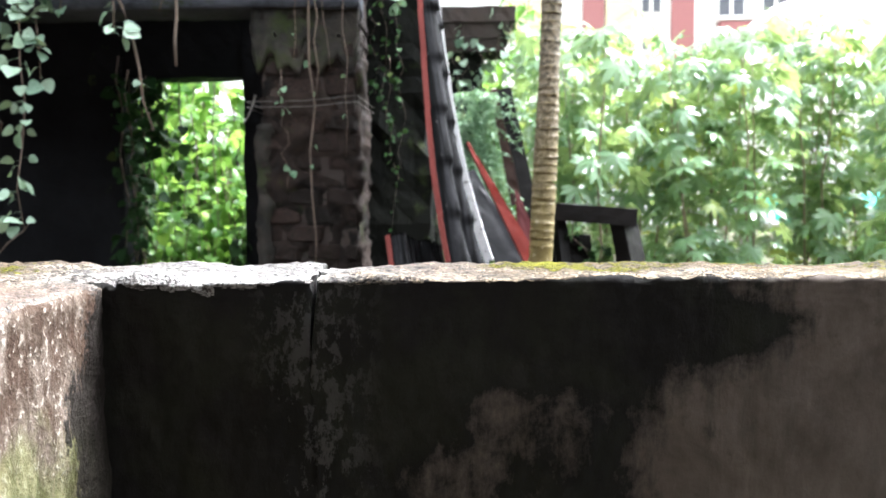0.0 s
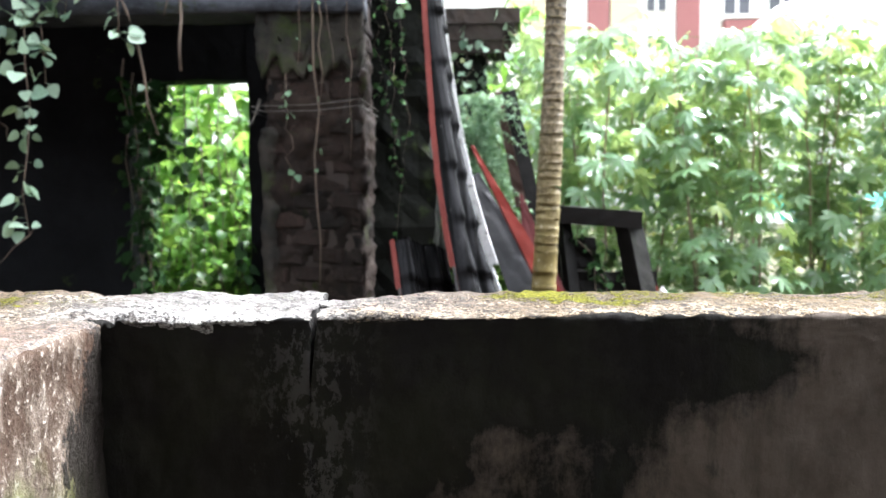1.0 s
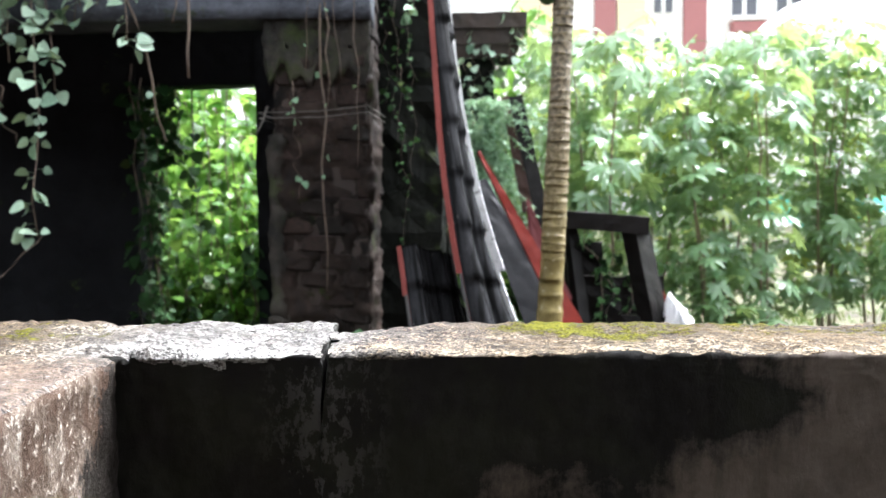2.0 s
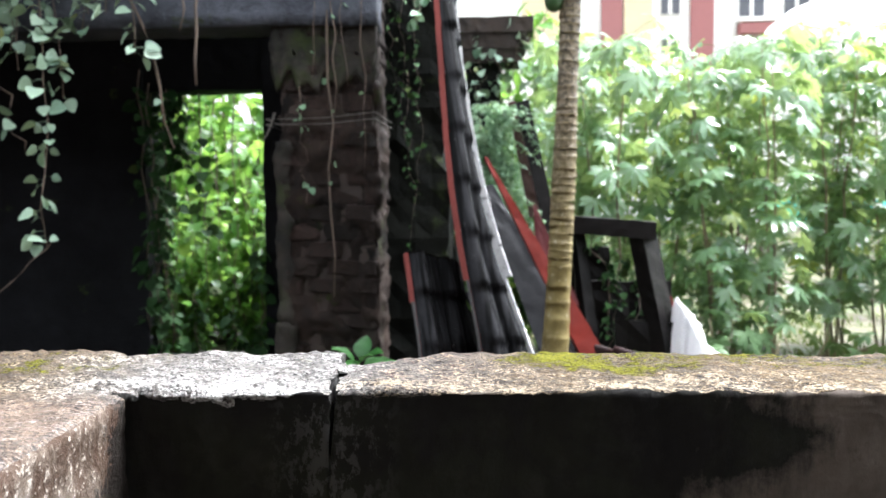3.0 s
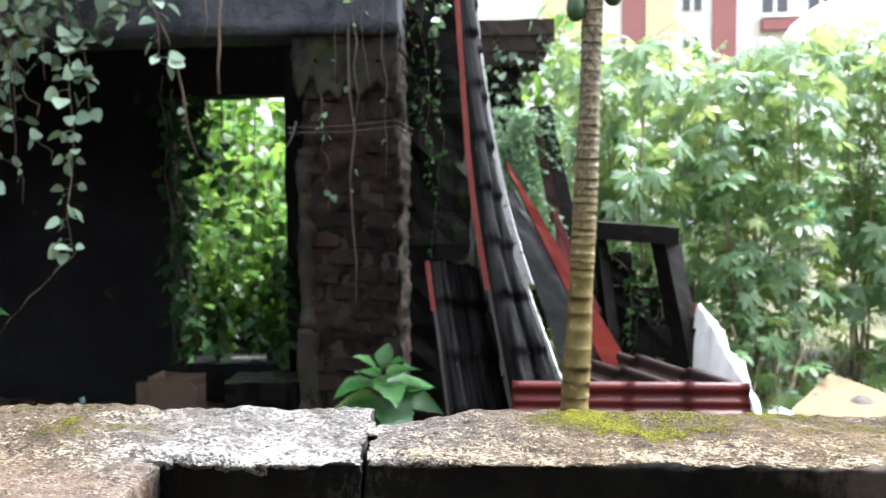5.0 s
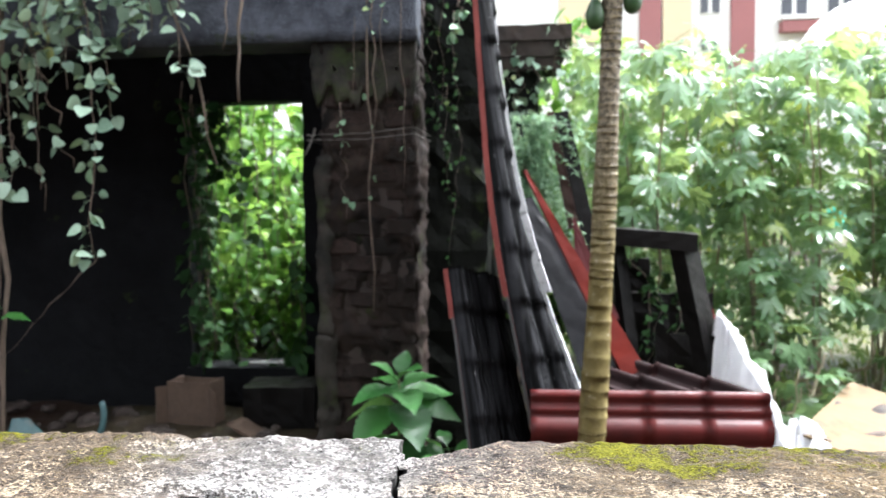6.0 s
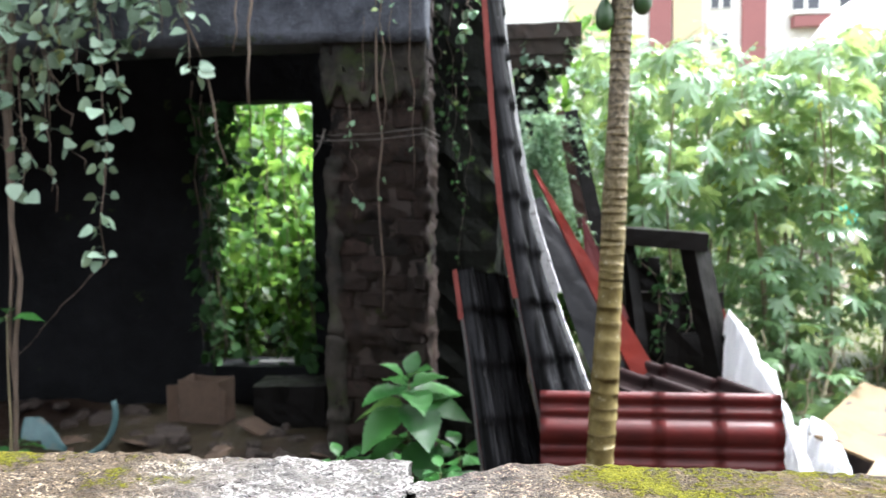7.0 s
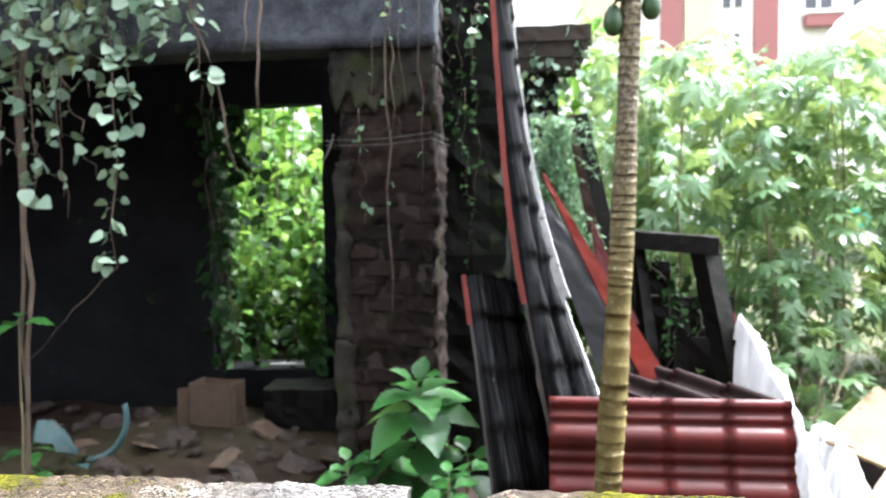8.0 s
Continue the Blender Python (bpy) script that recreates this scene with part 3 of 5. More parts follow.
def side_parapet():
    """The parapet's return towards the house, with a beige inner face."""
    prof = [(0.2, 0), (0.6, 0)] + [(0.8 + i * 0.005, 0) for i in range(60)] + [(i * 0.005, 1) for i in range(0, 41)] + [(0.32, 1)]
    ys = [-2.0, -1.0, -0.4] + [-0.1 + i * 0.005 for i in range(107)]
    ys = [y for y in ys if y <= 0.432]
    verts, faces, mats = [], [], []
    for y in ys:
        edge = -0.058 - 0.008 * max(0.0, (y - 0.25) / 0.17)
        for q, side in prof:
            w = 0.003 + 0.003 * abs(noise.noise(Vector((y * 45, 8, 1)))) + 0.003 * abs(noise.noise(Vector((y * 120, 8, 1))))
            r = 0.0015 * noise.fractal(Vector((y * 60, q * 60, 2)), 0.5, 2.0, 5) + 0.003 * noise.fractal(Vector((y * 10, q * 10, 5)), 0.6, 2.0, 3)
            if side == 0:
                x, z = edge + r, q
                s = TOP - q
            else:
                x, z = edge - q, TOP + r - 0.0015
                s = q
            if s < w:
                d = (w - s) * 0.5
                x, z = x - d, z - d
            verts.append((x, y, z))
    k = len(prof)
    for i in range(len(ys) - 1):
        for j in range(k - 1):
            faces.append((i * k + j, i * k + j + 1, (i + 1) * k + j + 1, (i + 1) * k + j))
            mats.append(prof[j][1] if prof[j][1] == prof[j + 1][1] else 0)
    # outer face closes the wall
    for i in range(len(ys) - 1):
        verts += [(-0.38, ys[i], -0.32), (-0.38, ys[i + 1], -0.32)]
        a = len(verts)
        faces.append((i * k + k - 1, a - 2, a - 1, (i + 1) * k + k - 1))
        mats.append(0)
    me = bpy.data.meshes.new("side_parapet")
    me.from_pydata(verts, [], faces)
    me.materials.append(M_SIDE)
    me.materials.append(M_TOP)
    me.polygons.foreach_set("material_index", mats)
    me.polygons.foreach_set("use_smooth", [True] * len(me.polygons))
    me.update()
    tagged(new("wall_parapet_return", me), "beige cement parapet with green film and ragged black corner", "parapet wall", "", "structure")


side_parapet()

# unseen house added behind the camera to shade the parapet: floor, back wall and the veranda's roof
solid("floor", slab(-3.0, 4.0, -2.2, 0.416, 0.08, 0.2), M_FLOOR, "unseen dark grey cement veranda floor", "floor", "structure")
solid("wall_house", slab(-3.0, 4.0, -2.4, -2.2, -0.3, 2.84), M_HOUSE, "plain unseen house wall behind the veranda, dark to limit bounced light", "wall", "structure")
solid("ceiling", slab(-3.0, 4.0, -2.2, 0.3, 2.7, 2.84), M_HOUSE, "plain unseen veranda ceiling slab that shades the parapet's inner face", "ceiling", "structure")


def ruin():
    """The old house: back wall with a doorway, return wall, roof over its veranda."""
    w0, w1 = 5.9, 6.2
    left, right, head = -2.44, -1.52, 2.05
    solid("wall_ruin_back", rough_slab(-6.0, left, w0, w1, -0.35, 3.0, 0.12, 0.012, 2.5, 1), M_RUIN, "near-black damp wall of the ruined house", "wall", "structure")
    solid("wall_ruin_door_side", rough_slab(right, -0.12, w0, w1, -0.35, 3.0, 0.1, 0.015, 3, 2), M_RUIN, "near-black wall beside the open doorway", "wall", "structure")
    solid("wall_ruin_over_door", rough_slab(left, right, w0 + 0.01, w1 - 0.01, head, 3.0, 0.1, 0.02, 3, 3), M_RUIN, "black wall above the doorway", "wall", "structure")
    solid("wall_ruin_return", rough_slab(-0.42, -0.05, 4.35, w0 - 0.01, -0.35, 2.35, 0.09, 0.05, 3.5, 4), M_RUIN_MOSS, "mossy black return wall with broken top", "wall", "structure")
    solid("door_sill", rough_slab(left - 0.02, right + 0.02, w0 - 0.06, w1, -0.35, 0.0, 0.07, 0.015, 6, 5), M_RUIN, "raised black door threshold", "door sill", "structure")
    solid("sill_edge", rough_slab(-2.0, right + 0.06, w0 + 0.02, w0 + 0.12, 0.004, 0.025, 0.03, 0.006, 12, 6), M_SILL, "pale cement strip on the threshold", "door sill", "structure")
    solid("beam_ruin", rough_slab(-5.7, -0.36, 3.71, 3.98, 2.04, 2.99, 0.06, 0.012, 3, 8), M_BEAM, "wet grey plastered beam along the ruined veranda, haze painted into its tone", "beam", "structure", smooth=True)
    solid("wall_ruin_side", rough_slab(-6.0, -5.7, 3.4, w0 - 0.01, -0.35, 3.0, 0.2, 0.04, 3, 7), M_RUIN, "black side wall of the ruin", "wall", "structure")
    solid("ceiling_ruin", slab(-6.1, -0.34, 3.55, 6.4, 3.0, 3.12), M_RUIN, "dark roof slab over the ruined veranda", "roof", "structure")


ruin()


# ---- the brick pillar ----
def pillar():
    x0, x1, y0, y1 = -0.84, -0.37, 3.76, 4.24
    p = thing("brick_pillar", "dark laterite brick pillar with crumbling mossy plaster", "pillar")
    part("core", slab(x0 + 0.014, x1 - 0.014, y0 + 0.014, y1 - 0.014, -0.32, 3.0), M_MORTAR, p)
    rng = random.Random(3)
    shapes = []
    for k in range(6):
        bm = slab(-0.5, 0.5, -0.5, 0.5, -0.5, 0.5)
        bmesh.ops.bevel(bm, geom=bm.edges[:], offset=0.13, segments=1, affect="EDGES")
        for v in bm.verts:
            v.co += Vector((rng.uniform(-0.06, 0.06), rng.uniform(-0.13, 0.13), rng.uniform(-0.13, 0.13)))
        shapes.append(mesh_of("brick", bm, M_BRICK))
    course, z, row = 0.088, -0.3, 0
    while z < 2.5:
        cuts = (x0, x0 + 0.2, x0 + 0.4, x1) if row % 2 else (x0, x0 + 0.11, x0 + 0.31, x1)
        runs = [(a, b, y0, y0 + 0.12) for a, b in zip(cuts, cuts[1:])]
        side = (y0 + 0.13, y0 + 0.3, y1) if row % 2 else (y0 + 0.13, y0 + 0.22, y1)
        runs += [(xs, xs + 0.12, a, b) for xs in (x0, x1 - 0.12) for a, b in zip(side, side[1:])]
        for a, b, c, d in runs:
            ob = new("brick", rng.choice(shapes))
            ob.parent = p
            ob.matrix_basis = Matrix.LocRotScale(
                ((a + b) / 2 + rng.uniform(-0.004, 0.004), (c + d) / 2 + rng.uniform(-0.009, 0.016), z + course / 2),
                Euler((rng.uniform(-0.03, 0.03), rng.uniform(-0.02, 0.02), rng.uniform(-0.03, 0.03))),
                (b - a + rng.uniform(-0.02, 0.006), d - c, course - rng.uniform(-0.004, 0.012)))
        z += course
        row += 1
    skin = rough_slab(x0 + 0.02, x1 + 0.01, y0 + 0.008, y0 + 0.3, -0.3, 1.84, 0.02, 0.034, 7.5, 12)
    part("render_coat", skin, M_WASH, p, "thin eroded brown wash over the bricks", smooth=True)
    # plaster: the upper part, and a strip left standing down one arris
    for nm, a, b, c, d, seed in (("plaster", x0 - 0.03, x0 + 0.07, -0.32, 0.62, 1), ("plaster", x0 - 0.02, x0 + 0.05, 0.62, 1.5, 4), ("plaster", x0 - 0.03, x1 + 0.01, 1.78, 3.0, 2)):
        bm = rough_slab(a, b, y0 - 0.012, y0 + 0.02, c, d, 0.025, 0.022, 9, seed)
        for v in bm.verts:
            if v.co.z < c + 0.12 and seed == 2:
                v.co.z += 0.09 * noise.fractal(Vector((v.co.x * 16, 0, 4)), 0.6, 2.0, 4)
            if seed != 2 and v.co.x > b - 0.03:
                v.co.x += 0.03 * noise.noise(Vector((0, v.co.z * 14, 4)))
        part(nm, bm, M_PLASTER, p, "crumbling grey plaster with moss", smooth=True)
    return p


pillar()


# ---- roofing sheets ----
def tile_sheet(name, label, at, length, width, upper, lower, edge=None, waves=5, red_from=0.0, step=0.26, amp=0.036, ridge=0.04, thick=0.006, bow=(0.0, 0.0), twist=0.0, lap=0.02, ribbed=False, group="tile-profile roofing sheets"):
    """A pressed tile-profile steel sheet: waves across its width (x), steps along its length (z), its painted side to +y.
    A pale or red lip runs along its edge at x = width."""
    nx, per = waves * (36 if ribbed else 18), 7
    rows = []
    n = int(math.ceil(length / step))
    for i in range(n):
        for j in range(per + 1):
            f = j / per
            z = min((i + f) * step, length)
            rows.append((z + (0.001 if j == 0 and i else 0), lap * f if lap > 0 else -lap * (1 - f)))
            if z >= length:
                break
    def height(u, flare=1.0):
        t = (u * waves) % 1.0
        if ribbed:
            # one broad roll and three ribs, with deep narrow valleys between them
            for a, b, h in ((0.0, 0.4, 1.0), (0.4, 0.6, 0.7), (0.6, 0.8, 0.55), (0.8, 1.0, 0.35)):
                if t <= b:
                    return -amp * h * flare * math.sin(math.pi * (t - a) / (b - a)) ** 0.6
        return amp * (math.sin(math.pi * t / 0.5) ** 0.7 if t < 0.5 else -0.3 * math.sin(math.pi * (t - 0.5) / 0.5) + ridge * math.sin(2 * math.pi * (t - 0.5) / 0.5) ** 2)
    bm = bmesh.new()
    front, back = [], []
    for z, lift in rows:
        wob = 0.004 * math.sin(z * 5.0)
        flare = 1.0 + 0.22 * (1 - (z / step) % 1.0) ** 1.5
        front.append([bm.verts.new((width * i / nx, height(i / nx, flare) + lift + wob, z)) for i in range(nx + 1)])
        back.append([bm.verts.new((width * i / nx, height(i / nx, flare) + lift + wob - thick, z)) for i in range(nx + 1)])
    for a, b, c, d in zip(front, front[1:], back, back[1:]):
        for i in range(nx):
            bm.faces.new((a[i], b[i], b[i + 1], a[i + 1])).material_index = 0
            bm.faces.new((c[i], c[i + 1], d[i + 1], d[i])).material_index = 1
        bm.faces.new((a[0], c[0], d[0], b[0])).material_index = 0
        bm.faces.new((a[nx], b[nx], d[nx], c[nx])).material_index = 0
    for a, c in ((front[0], back[0]), (front[-1], back[-1])):
        for i in range(nx):
            bm.faces.new((a[i], a[i + 1], c[i + 1], c[i])).material_index = 0
    def warp(mesh):
        for v in mesh.verts:
            f = v.co.z / length
            a, b = radians(twist) * (1 - (1 - f) ** 2), 4 * f * (1 - f)
            x, y = v.co.x, v.co.y
            v.co.x = x * math.cos(a) - y * math.sin(a) + bow[0] * b
            v.co.y = x * math.sin(a) + y * math.cos(a) + bow[1] * b

    warp(bm)
    t = thing(name, label, "roofing sheet", at, group)
    ob = part("sheet", bm, [upper, lower], t, smooth=True)
    if edge:
        em, red = edge
        for nm, x, m in (("cut_edge", width, em), ("folded_edge", 0.0, red), ("worn_edge", 0.0, M_LIP)):
            if m is None:
                continue
            e = bmesh.new()
            rim = {"cut_edge": 0.012, "folded_edge": 0.018, "worn_edge": 0.007}[nm]
            pr = [bm_row for bm_row in rows]
            for (z0, l0), (z1, l1) in zip(pr, pr[1:]):
                if z1 - z0 < 0.002 or (nm == "folded_edge" and z1 < red_from * length) or (nm == "worn_edge" and z1 >= red_from * length):
                    continue
                y0, y1 = height(0) + l0 + 0.004 * math.sin(z0 * 5), height(0) + l1 + 0.004 * math.sin(z1 * 5)
                lip = (0.068 if z0 > 0.42 * length else 0.04) if nm == "cut_edge" else 0.004
                q = [(x - 0.004, y0 - lip, z0), (x + 0.006, y0 - lip, z0), (x + 0.006, y0 + rim, z0), (x - 0.004, y0 + rim, z0)]
                w = [(x - 0.004, y1 - lip, z1), (x + 0.006, y1 - lip, z1), (x + 0.006, y1 + rim, z1), (x - 0.004, y1 + rim, z1)]
                a = [e.verts.new(c) for c in q]
                b = [e.verts.new(c) for c in w]
                for k in range(4):
                    e.faces.new((a[k], a[(k + 1) % 4], b[(k + 1) % 4], b[k]))
                e.faces.new(a[::-1])
                e.faces.new(b)
            warp(e)
            part(nm, e, m, t, {"cut_edge": "bare pale metal edge", "folded_edge": "red painted edge", "worn_edge": "worn grey metal edge"}[nm])
    return t


def frame_of(foot, head, side):
    """A pose at foot whose z runs to head and whose x runs towards side."""
    foot, z = Vector(foot), (Vector(head) - Vector(foot)).normalized()
    x = Vector(side) - foot
    x = (x - z * x.dot(z)).normalized()
    y = z.cross(x)
    m = Matrix((x, y, z)).transposed().to_4x4()
    m.translation = foot
    return m


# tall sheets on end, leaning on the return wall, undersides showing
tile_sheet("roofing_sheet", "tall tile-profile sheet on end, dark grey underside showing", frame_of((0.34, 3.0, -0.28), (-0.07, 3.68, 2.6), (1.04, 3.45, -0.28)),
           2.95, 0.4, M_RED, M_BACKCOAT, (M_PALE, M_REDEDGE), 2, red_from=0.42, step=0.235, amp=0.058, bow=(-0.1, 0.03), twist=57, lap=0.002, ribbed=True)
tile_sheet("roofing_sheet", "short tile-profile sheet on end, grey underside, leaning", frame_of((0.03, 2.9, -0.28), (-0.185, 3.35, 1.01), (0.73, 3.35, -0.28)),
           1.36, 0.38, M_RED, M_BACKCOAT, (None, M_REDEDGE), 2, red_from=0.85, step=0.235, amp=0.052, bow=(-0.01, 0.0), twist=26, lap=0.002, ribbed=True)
# one on its long side in front, painted face to the parapet
tile_sheet("roofing_sheet", "maroon red glossy tile-profile sheet on its long side", frame_of((0.17, 2.94, -0.28), (1.17, 2.94, -0.28), (0.17, 3.12, 0.5)),
           0.93, 0.82, M_MAROON, M_UNDER, None, 4, 0.25, step=0.23, amp=0.036, ridge=0.55, lap=-0.012)
# and one lying behind it, over rubble
tile_sheet("roofing_sheet", "dark maroon sheet lying flat over rubble", frame_of((1.16, 3.32, 0.44), (0.64, 3.78, 0.5), (0.86, 3.0, 0.3)),
           0.72, 0.24, M_OLDMAROON, M_UNDER, None, 2, 0.2)


# ---- papaya ----
def papaya():
    t = thing("papaya_tree", "slender ringed papaya trunk with small green fruits", "tree", pose(0.345, 2.86, -0.3))
    rng = random.Random(5)
    bm = bmesh.new()
    pts, rad, z, k = [], [], 0.0, 0
    scars = []

    def axis(h):
        w = h - 0.3
        return Vector((0.018 + 0.075 * (w / 1.0) - 0.0075 * w * w * 1.5, 0.03 * w, h))
    while z < 3.0:
        gap = rng.uniform(0.028, 0.058) * (1.25 if z < 1.2 else 0.8)
        r = 0.056 - 0.009 * z + 0.002 * math.sin(z * 9)
        for f, bulge in ((0.0, 0.0016), (0.12, 0.0006), (0.5, -0.0004), (0.86, 0.0002), (0.95, 0.0015)):
            h = z + gap * f
            p = axis(h) + Vector((rng.uniform(-1, 1), rng.uniform(-1, 1), 0)) * 0.0008
            pts.append(p)
            rad.append(r + bulge * rng.uniform(0.6, 1.4))
        if rng.random() < 0.8:
            scars.append((z, r))
        z += gap
    tube(bm, pts, rad, 20)
    for v in bm.verts:
        a = noise.noise(v.co * 28)
        v.co.x += 0.002 * a
        v.co.z += 0.0015 * noise.noise(Vector((v.co.x * 30, v.co.y * 30, v.co.z * 3)))
    part("trunk", bm, M_TRUNK, t, smooth=True)
    for z, r in scars:
        if z > 2.45:
            continue
        ring, c = bmesh.new(), axis(z)
        tilt, lean = rng.uniform(-0.1, 0.1), rng.uniform(0, 6.28)
        pts = [c + Vector((math.cos(a) * (r + 0.0008), math.sin(a) * (r + 0.0008), tilt * r * math.cos(a + lean) + 0.003 * noise.noise(Vector((math.cos(a) * 2, math.sin(a) * 2, z * 30))))) for a in [k * math.tau / 18 for k in range(19)]]
        tube(ring, pts, [0.0012 + 0.0014 * abs(noise.noise(Vector((k * 0.6, z * 20, 1)))) for k in range(19)], 5)
        part("leaf_scar", ring, M_SCAR, t, smooth=True)
    for dx, dy, zz, sx, s in ((-0.062, -0.02, 2.245, 0.034, 0.058), (0.072, 0.0, 2.3, 0.034, 0.056), (-0.045, -0.05, 2.36, 0.034, 0.058), (0.03, 0.07, 2.42, 0.034, 0.06), (-0.075, 0.02, 2.44, 0.034, 0.055)):
        f = bmesh.new()
        bmesh.ops.create_uvsphere(f, u_segments=14, v_segments=10, radius=1.0)
        for v in f.verts:
            v.co = Vector((v.co.x * sx * (1 - 0.2 * v.co.z), v.co.y * sx * (1 - 0.2 * v.co.z), v.co.z * s))
        fruit = part("fruit", f, M_FRUIT, t, "small unripe green papaya", smooth=True, at=Matrix.Translation(axis(zz) + Vector((dx, dy, 0))))
        part("stalk", tube(bmesh.new(), [(0, 0, s * 0.95), (-dx * 0.3, -dy * 0.3, s * 1.2), (-dx * 0.75, -dy * 0.75, s * 1.3)], 0.005, 6), M_CSTEM, fruit, "thin green stalk", smooth=True)
    for k in range(9):
        a = k * 137.5
        base = axis(2.78 + 0.024 * k)
        d = Vector((math.cos(radians(a)), math.sin(radians(a)), 0.55)).normalized()
        tip = base + d * rng.uniform(0.5, 0.65)
        f = bmesh.new()
        tube(f, bend(base, tip, 5, -0.03), [0.012, 0.011, 0.009, 0.008, 0.007], 6)
        palmate(f, Matrix.Translation(tip) @ pose(0, 0, 0, 0, 18, a), 0.32, 9, rng)
        part("leaf", f, M_HYDRA, t)
    return t


papaya()


# ---- vines and plants ----
def heart_leaf(bm, p, size, yaw, dip, rng):
    blade(bm, Matrix.Translation(p) @ pose(0, 0, 0, rng.uniform(-55, 55), dip, yaw), size, size * 0.95, HEART, 0.2, 0.18)


SHAPES = {}


def leaf_shapes(material):
    """Six heart leaves of unit size on short stalks, shared by all vines of that leaf."""
    if material.name not in SHAPES:
        rng = random.Random(len(SHAPES) + 70)
        made = []
        for k in range(6):
            bm = bmesh.new()
            tip = Vector((rng.uniform(0.3, 0.8), 0, rng.uniform(-0.1, 0.15)))
            tube(bm, [(0, 0, 0), tip * 0.5 + Vector((0, 0, 0.06)), tip], 0.02, 3)
            heart_leaf(bm, tip, 1.0, rng.uniform(-40, 40), rng.uniform(0, 55), rng)
            made.append(mesh_of("leaf", bm, material, True))
        SHAPES[material.name] = made
    return SHAPES[material.name]


def vine(top, bottom, leaves, seed, size=0.06, thick=0.004, jitter=0.03, spread=0.05, label="hanging ivy vine with grey-green heart leaves", leaf=None):
    rng = random.Random(seed)
    top, bottom = Vector(top), Vector(bottom)
    t = thing("hanging_vine", label, "vine", Matrix.Translation(top), "vines hanging from the eave")
    pts = bend((0, 0, 0), bottom - top, 12, 0.0, jitter, rng)
    part("stem", tube(bmesh.new(), pts, [thick * (1.25 - 0.06 * i) for i in range(12)], 6), M_STEM, t, smooth=True)
    shapes = leaf_shapes(leaf or M_IVY)
    for i in range(leaves):
        f = rng.uniform(0.05, 1.0) * 10.99
        a = pts[int(f)].lerp(pts[int(f) + 1], f % 1)
        off = Vector((rng.uniform(-1, 1) * spread, rng.uniform(-1, 0.3) * spread, rng.uniform(-0.02, 0.02)))
        yaw = math.degrees(math.atan2(off.y, off.x)) + rng.uniform(-50, 50)
        ob = new("leaf", rng.choice(shapes))
        ob.parent = t
        ob.matrix_basis = Matrix.Translation(a) @ pose(0, 0, 0, rng.uniform(-35, 35), rng.uniform(-10, 30), yaw) @ Matrix.Scale(size * rng.uniform(0.5, 1.15), 4)
    return t


EAVE = 3.0
vine_rng = random.Random(11)
for x, low, count in ((-2.24, 1.32, 26), (-2.28, 1.75, 24), (-2.14, 1.8, 26), (-2.05, 1.62, 22), (-1.97, 1.9, 24), (-1.9, 1.8, 26), (-1.8, 1.02, 44), (-1.74, 1.68, 30),
                      (-1.66, 1.98, 22), (-1.58, 2.1, 20), (-1.5, 2.04, 22), (-1.4, 2.1, 18), (-2.36, 1.5, 24), (-2.44, 1.85, 24), (-2.56, 1.5, 26), (-2.68, 1.7, 24), (-2.8, 1.6, 24)):
    y = 3.44 + vine_rng.uniform(-0.06, 0.06)
    vine((x + vine_rng.uniform(-0.04, 0.04), y, EAVE), (x, y, low), int(count * 1.7), int(x * -100), 0.07, spread=0.075)
for k in range(13):
    x, y = -2.75 + 0.1 * k + vine_rng.uniform(-0.03, 0.03), 3.38 + vine_rng.uniform(-0.08, 0.1)
    vine((x, y, EAVE), (x + vine_rng.uniform(-0.08, 0.08), y, vine_rng.uniform(1.95, 2.2)), 30, 300 + k, 0.07, spread=0.075)
vine((-1.53, 3.45, EAVE), (-1.4, 3.45, 1.87), 26, 391, 0.072, 0.004, 0.02, 0.06, "leafy side shoot of the hanging climber")
# bare woody stems
vine((-2.33, 3.6, EAVE), (-2.43, 3.6, -0.28), 0, 21, thick=0.016, jitter=0.02, label="bare brown woody climber stem rooted in the ground")
vine((-2.4, 3.62, EAVE), (-2.46, 3.6, -0.28), 0, 22, thick=0.012, jitter=0.02, label="bare brown woody climber stem rooted in the ground")
vine((-1.83, 3.5, 1.05), (-2.42, 3.56, 0.5), 0, 23, thick=0.0022, jitter=0.012, label="thin bare side shoot of the climber")
for k, (a, b) in enumerate((((-2.2, 3.5, 2.4), (-2.1, 3.5, 1.25)), ((-2.1, 3.5, 1.9), (-1.95, 3.5, 1.45)), ((-2.3, 3.5, 1.75), (-2.12, 3.5, 1.35)), ((-2.0, 3.48, 2.3), (-2.2, 3.5, 1.6)), ((-2.55, 3.5, 1.9), (-2.35, 3.5, 1.55)))):
    vine(a, b, 5, 350 + k, 0.06, 0.0035, 0.035, 0.05, "thin curling tendril of the hanging climber")
vine((-1.66, 3.55, EAVE), (-1.28, 3.57, 1.46), 2, 24, thick=0.009, jitter=0.03, label="bare brown hanging root")
vine((-1.13, 3.6, EAVE), (-1.15, 3.52, 1.74), 0, 25, thick=0.01, jitter=0.02, label="bare brown hanging root")
vine((-1.16, 3.6, EAVE), (-1.22, 3.52, 1.98), 0, 26, thick=0.006, jitter=0.02, label="bare brown hanging root")
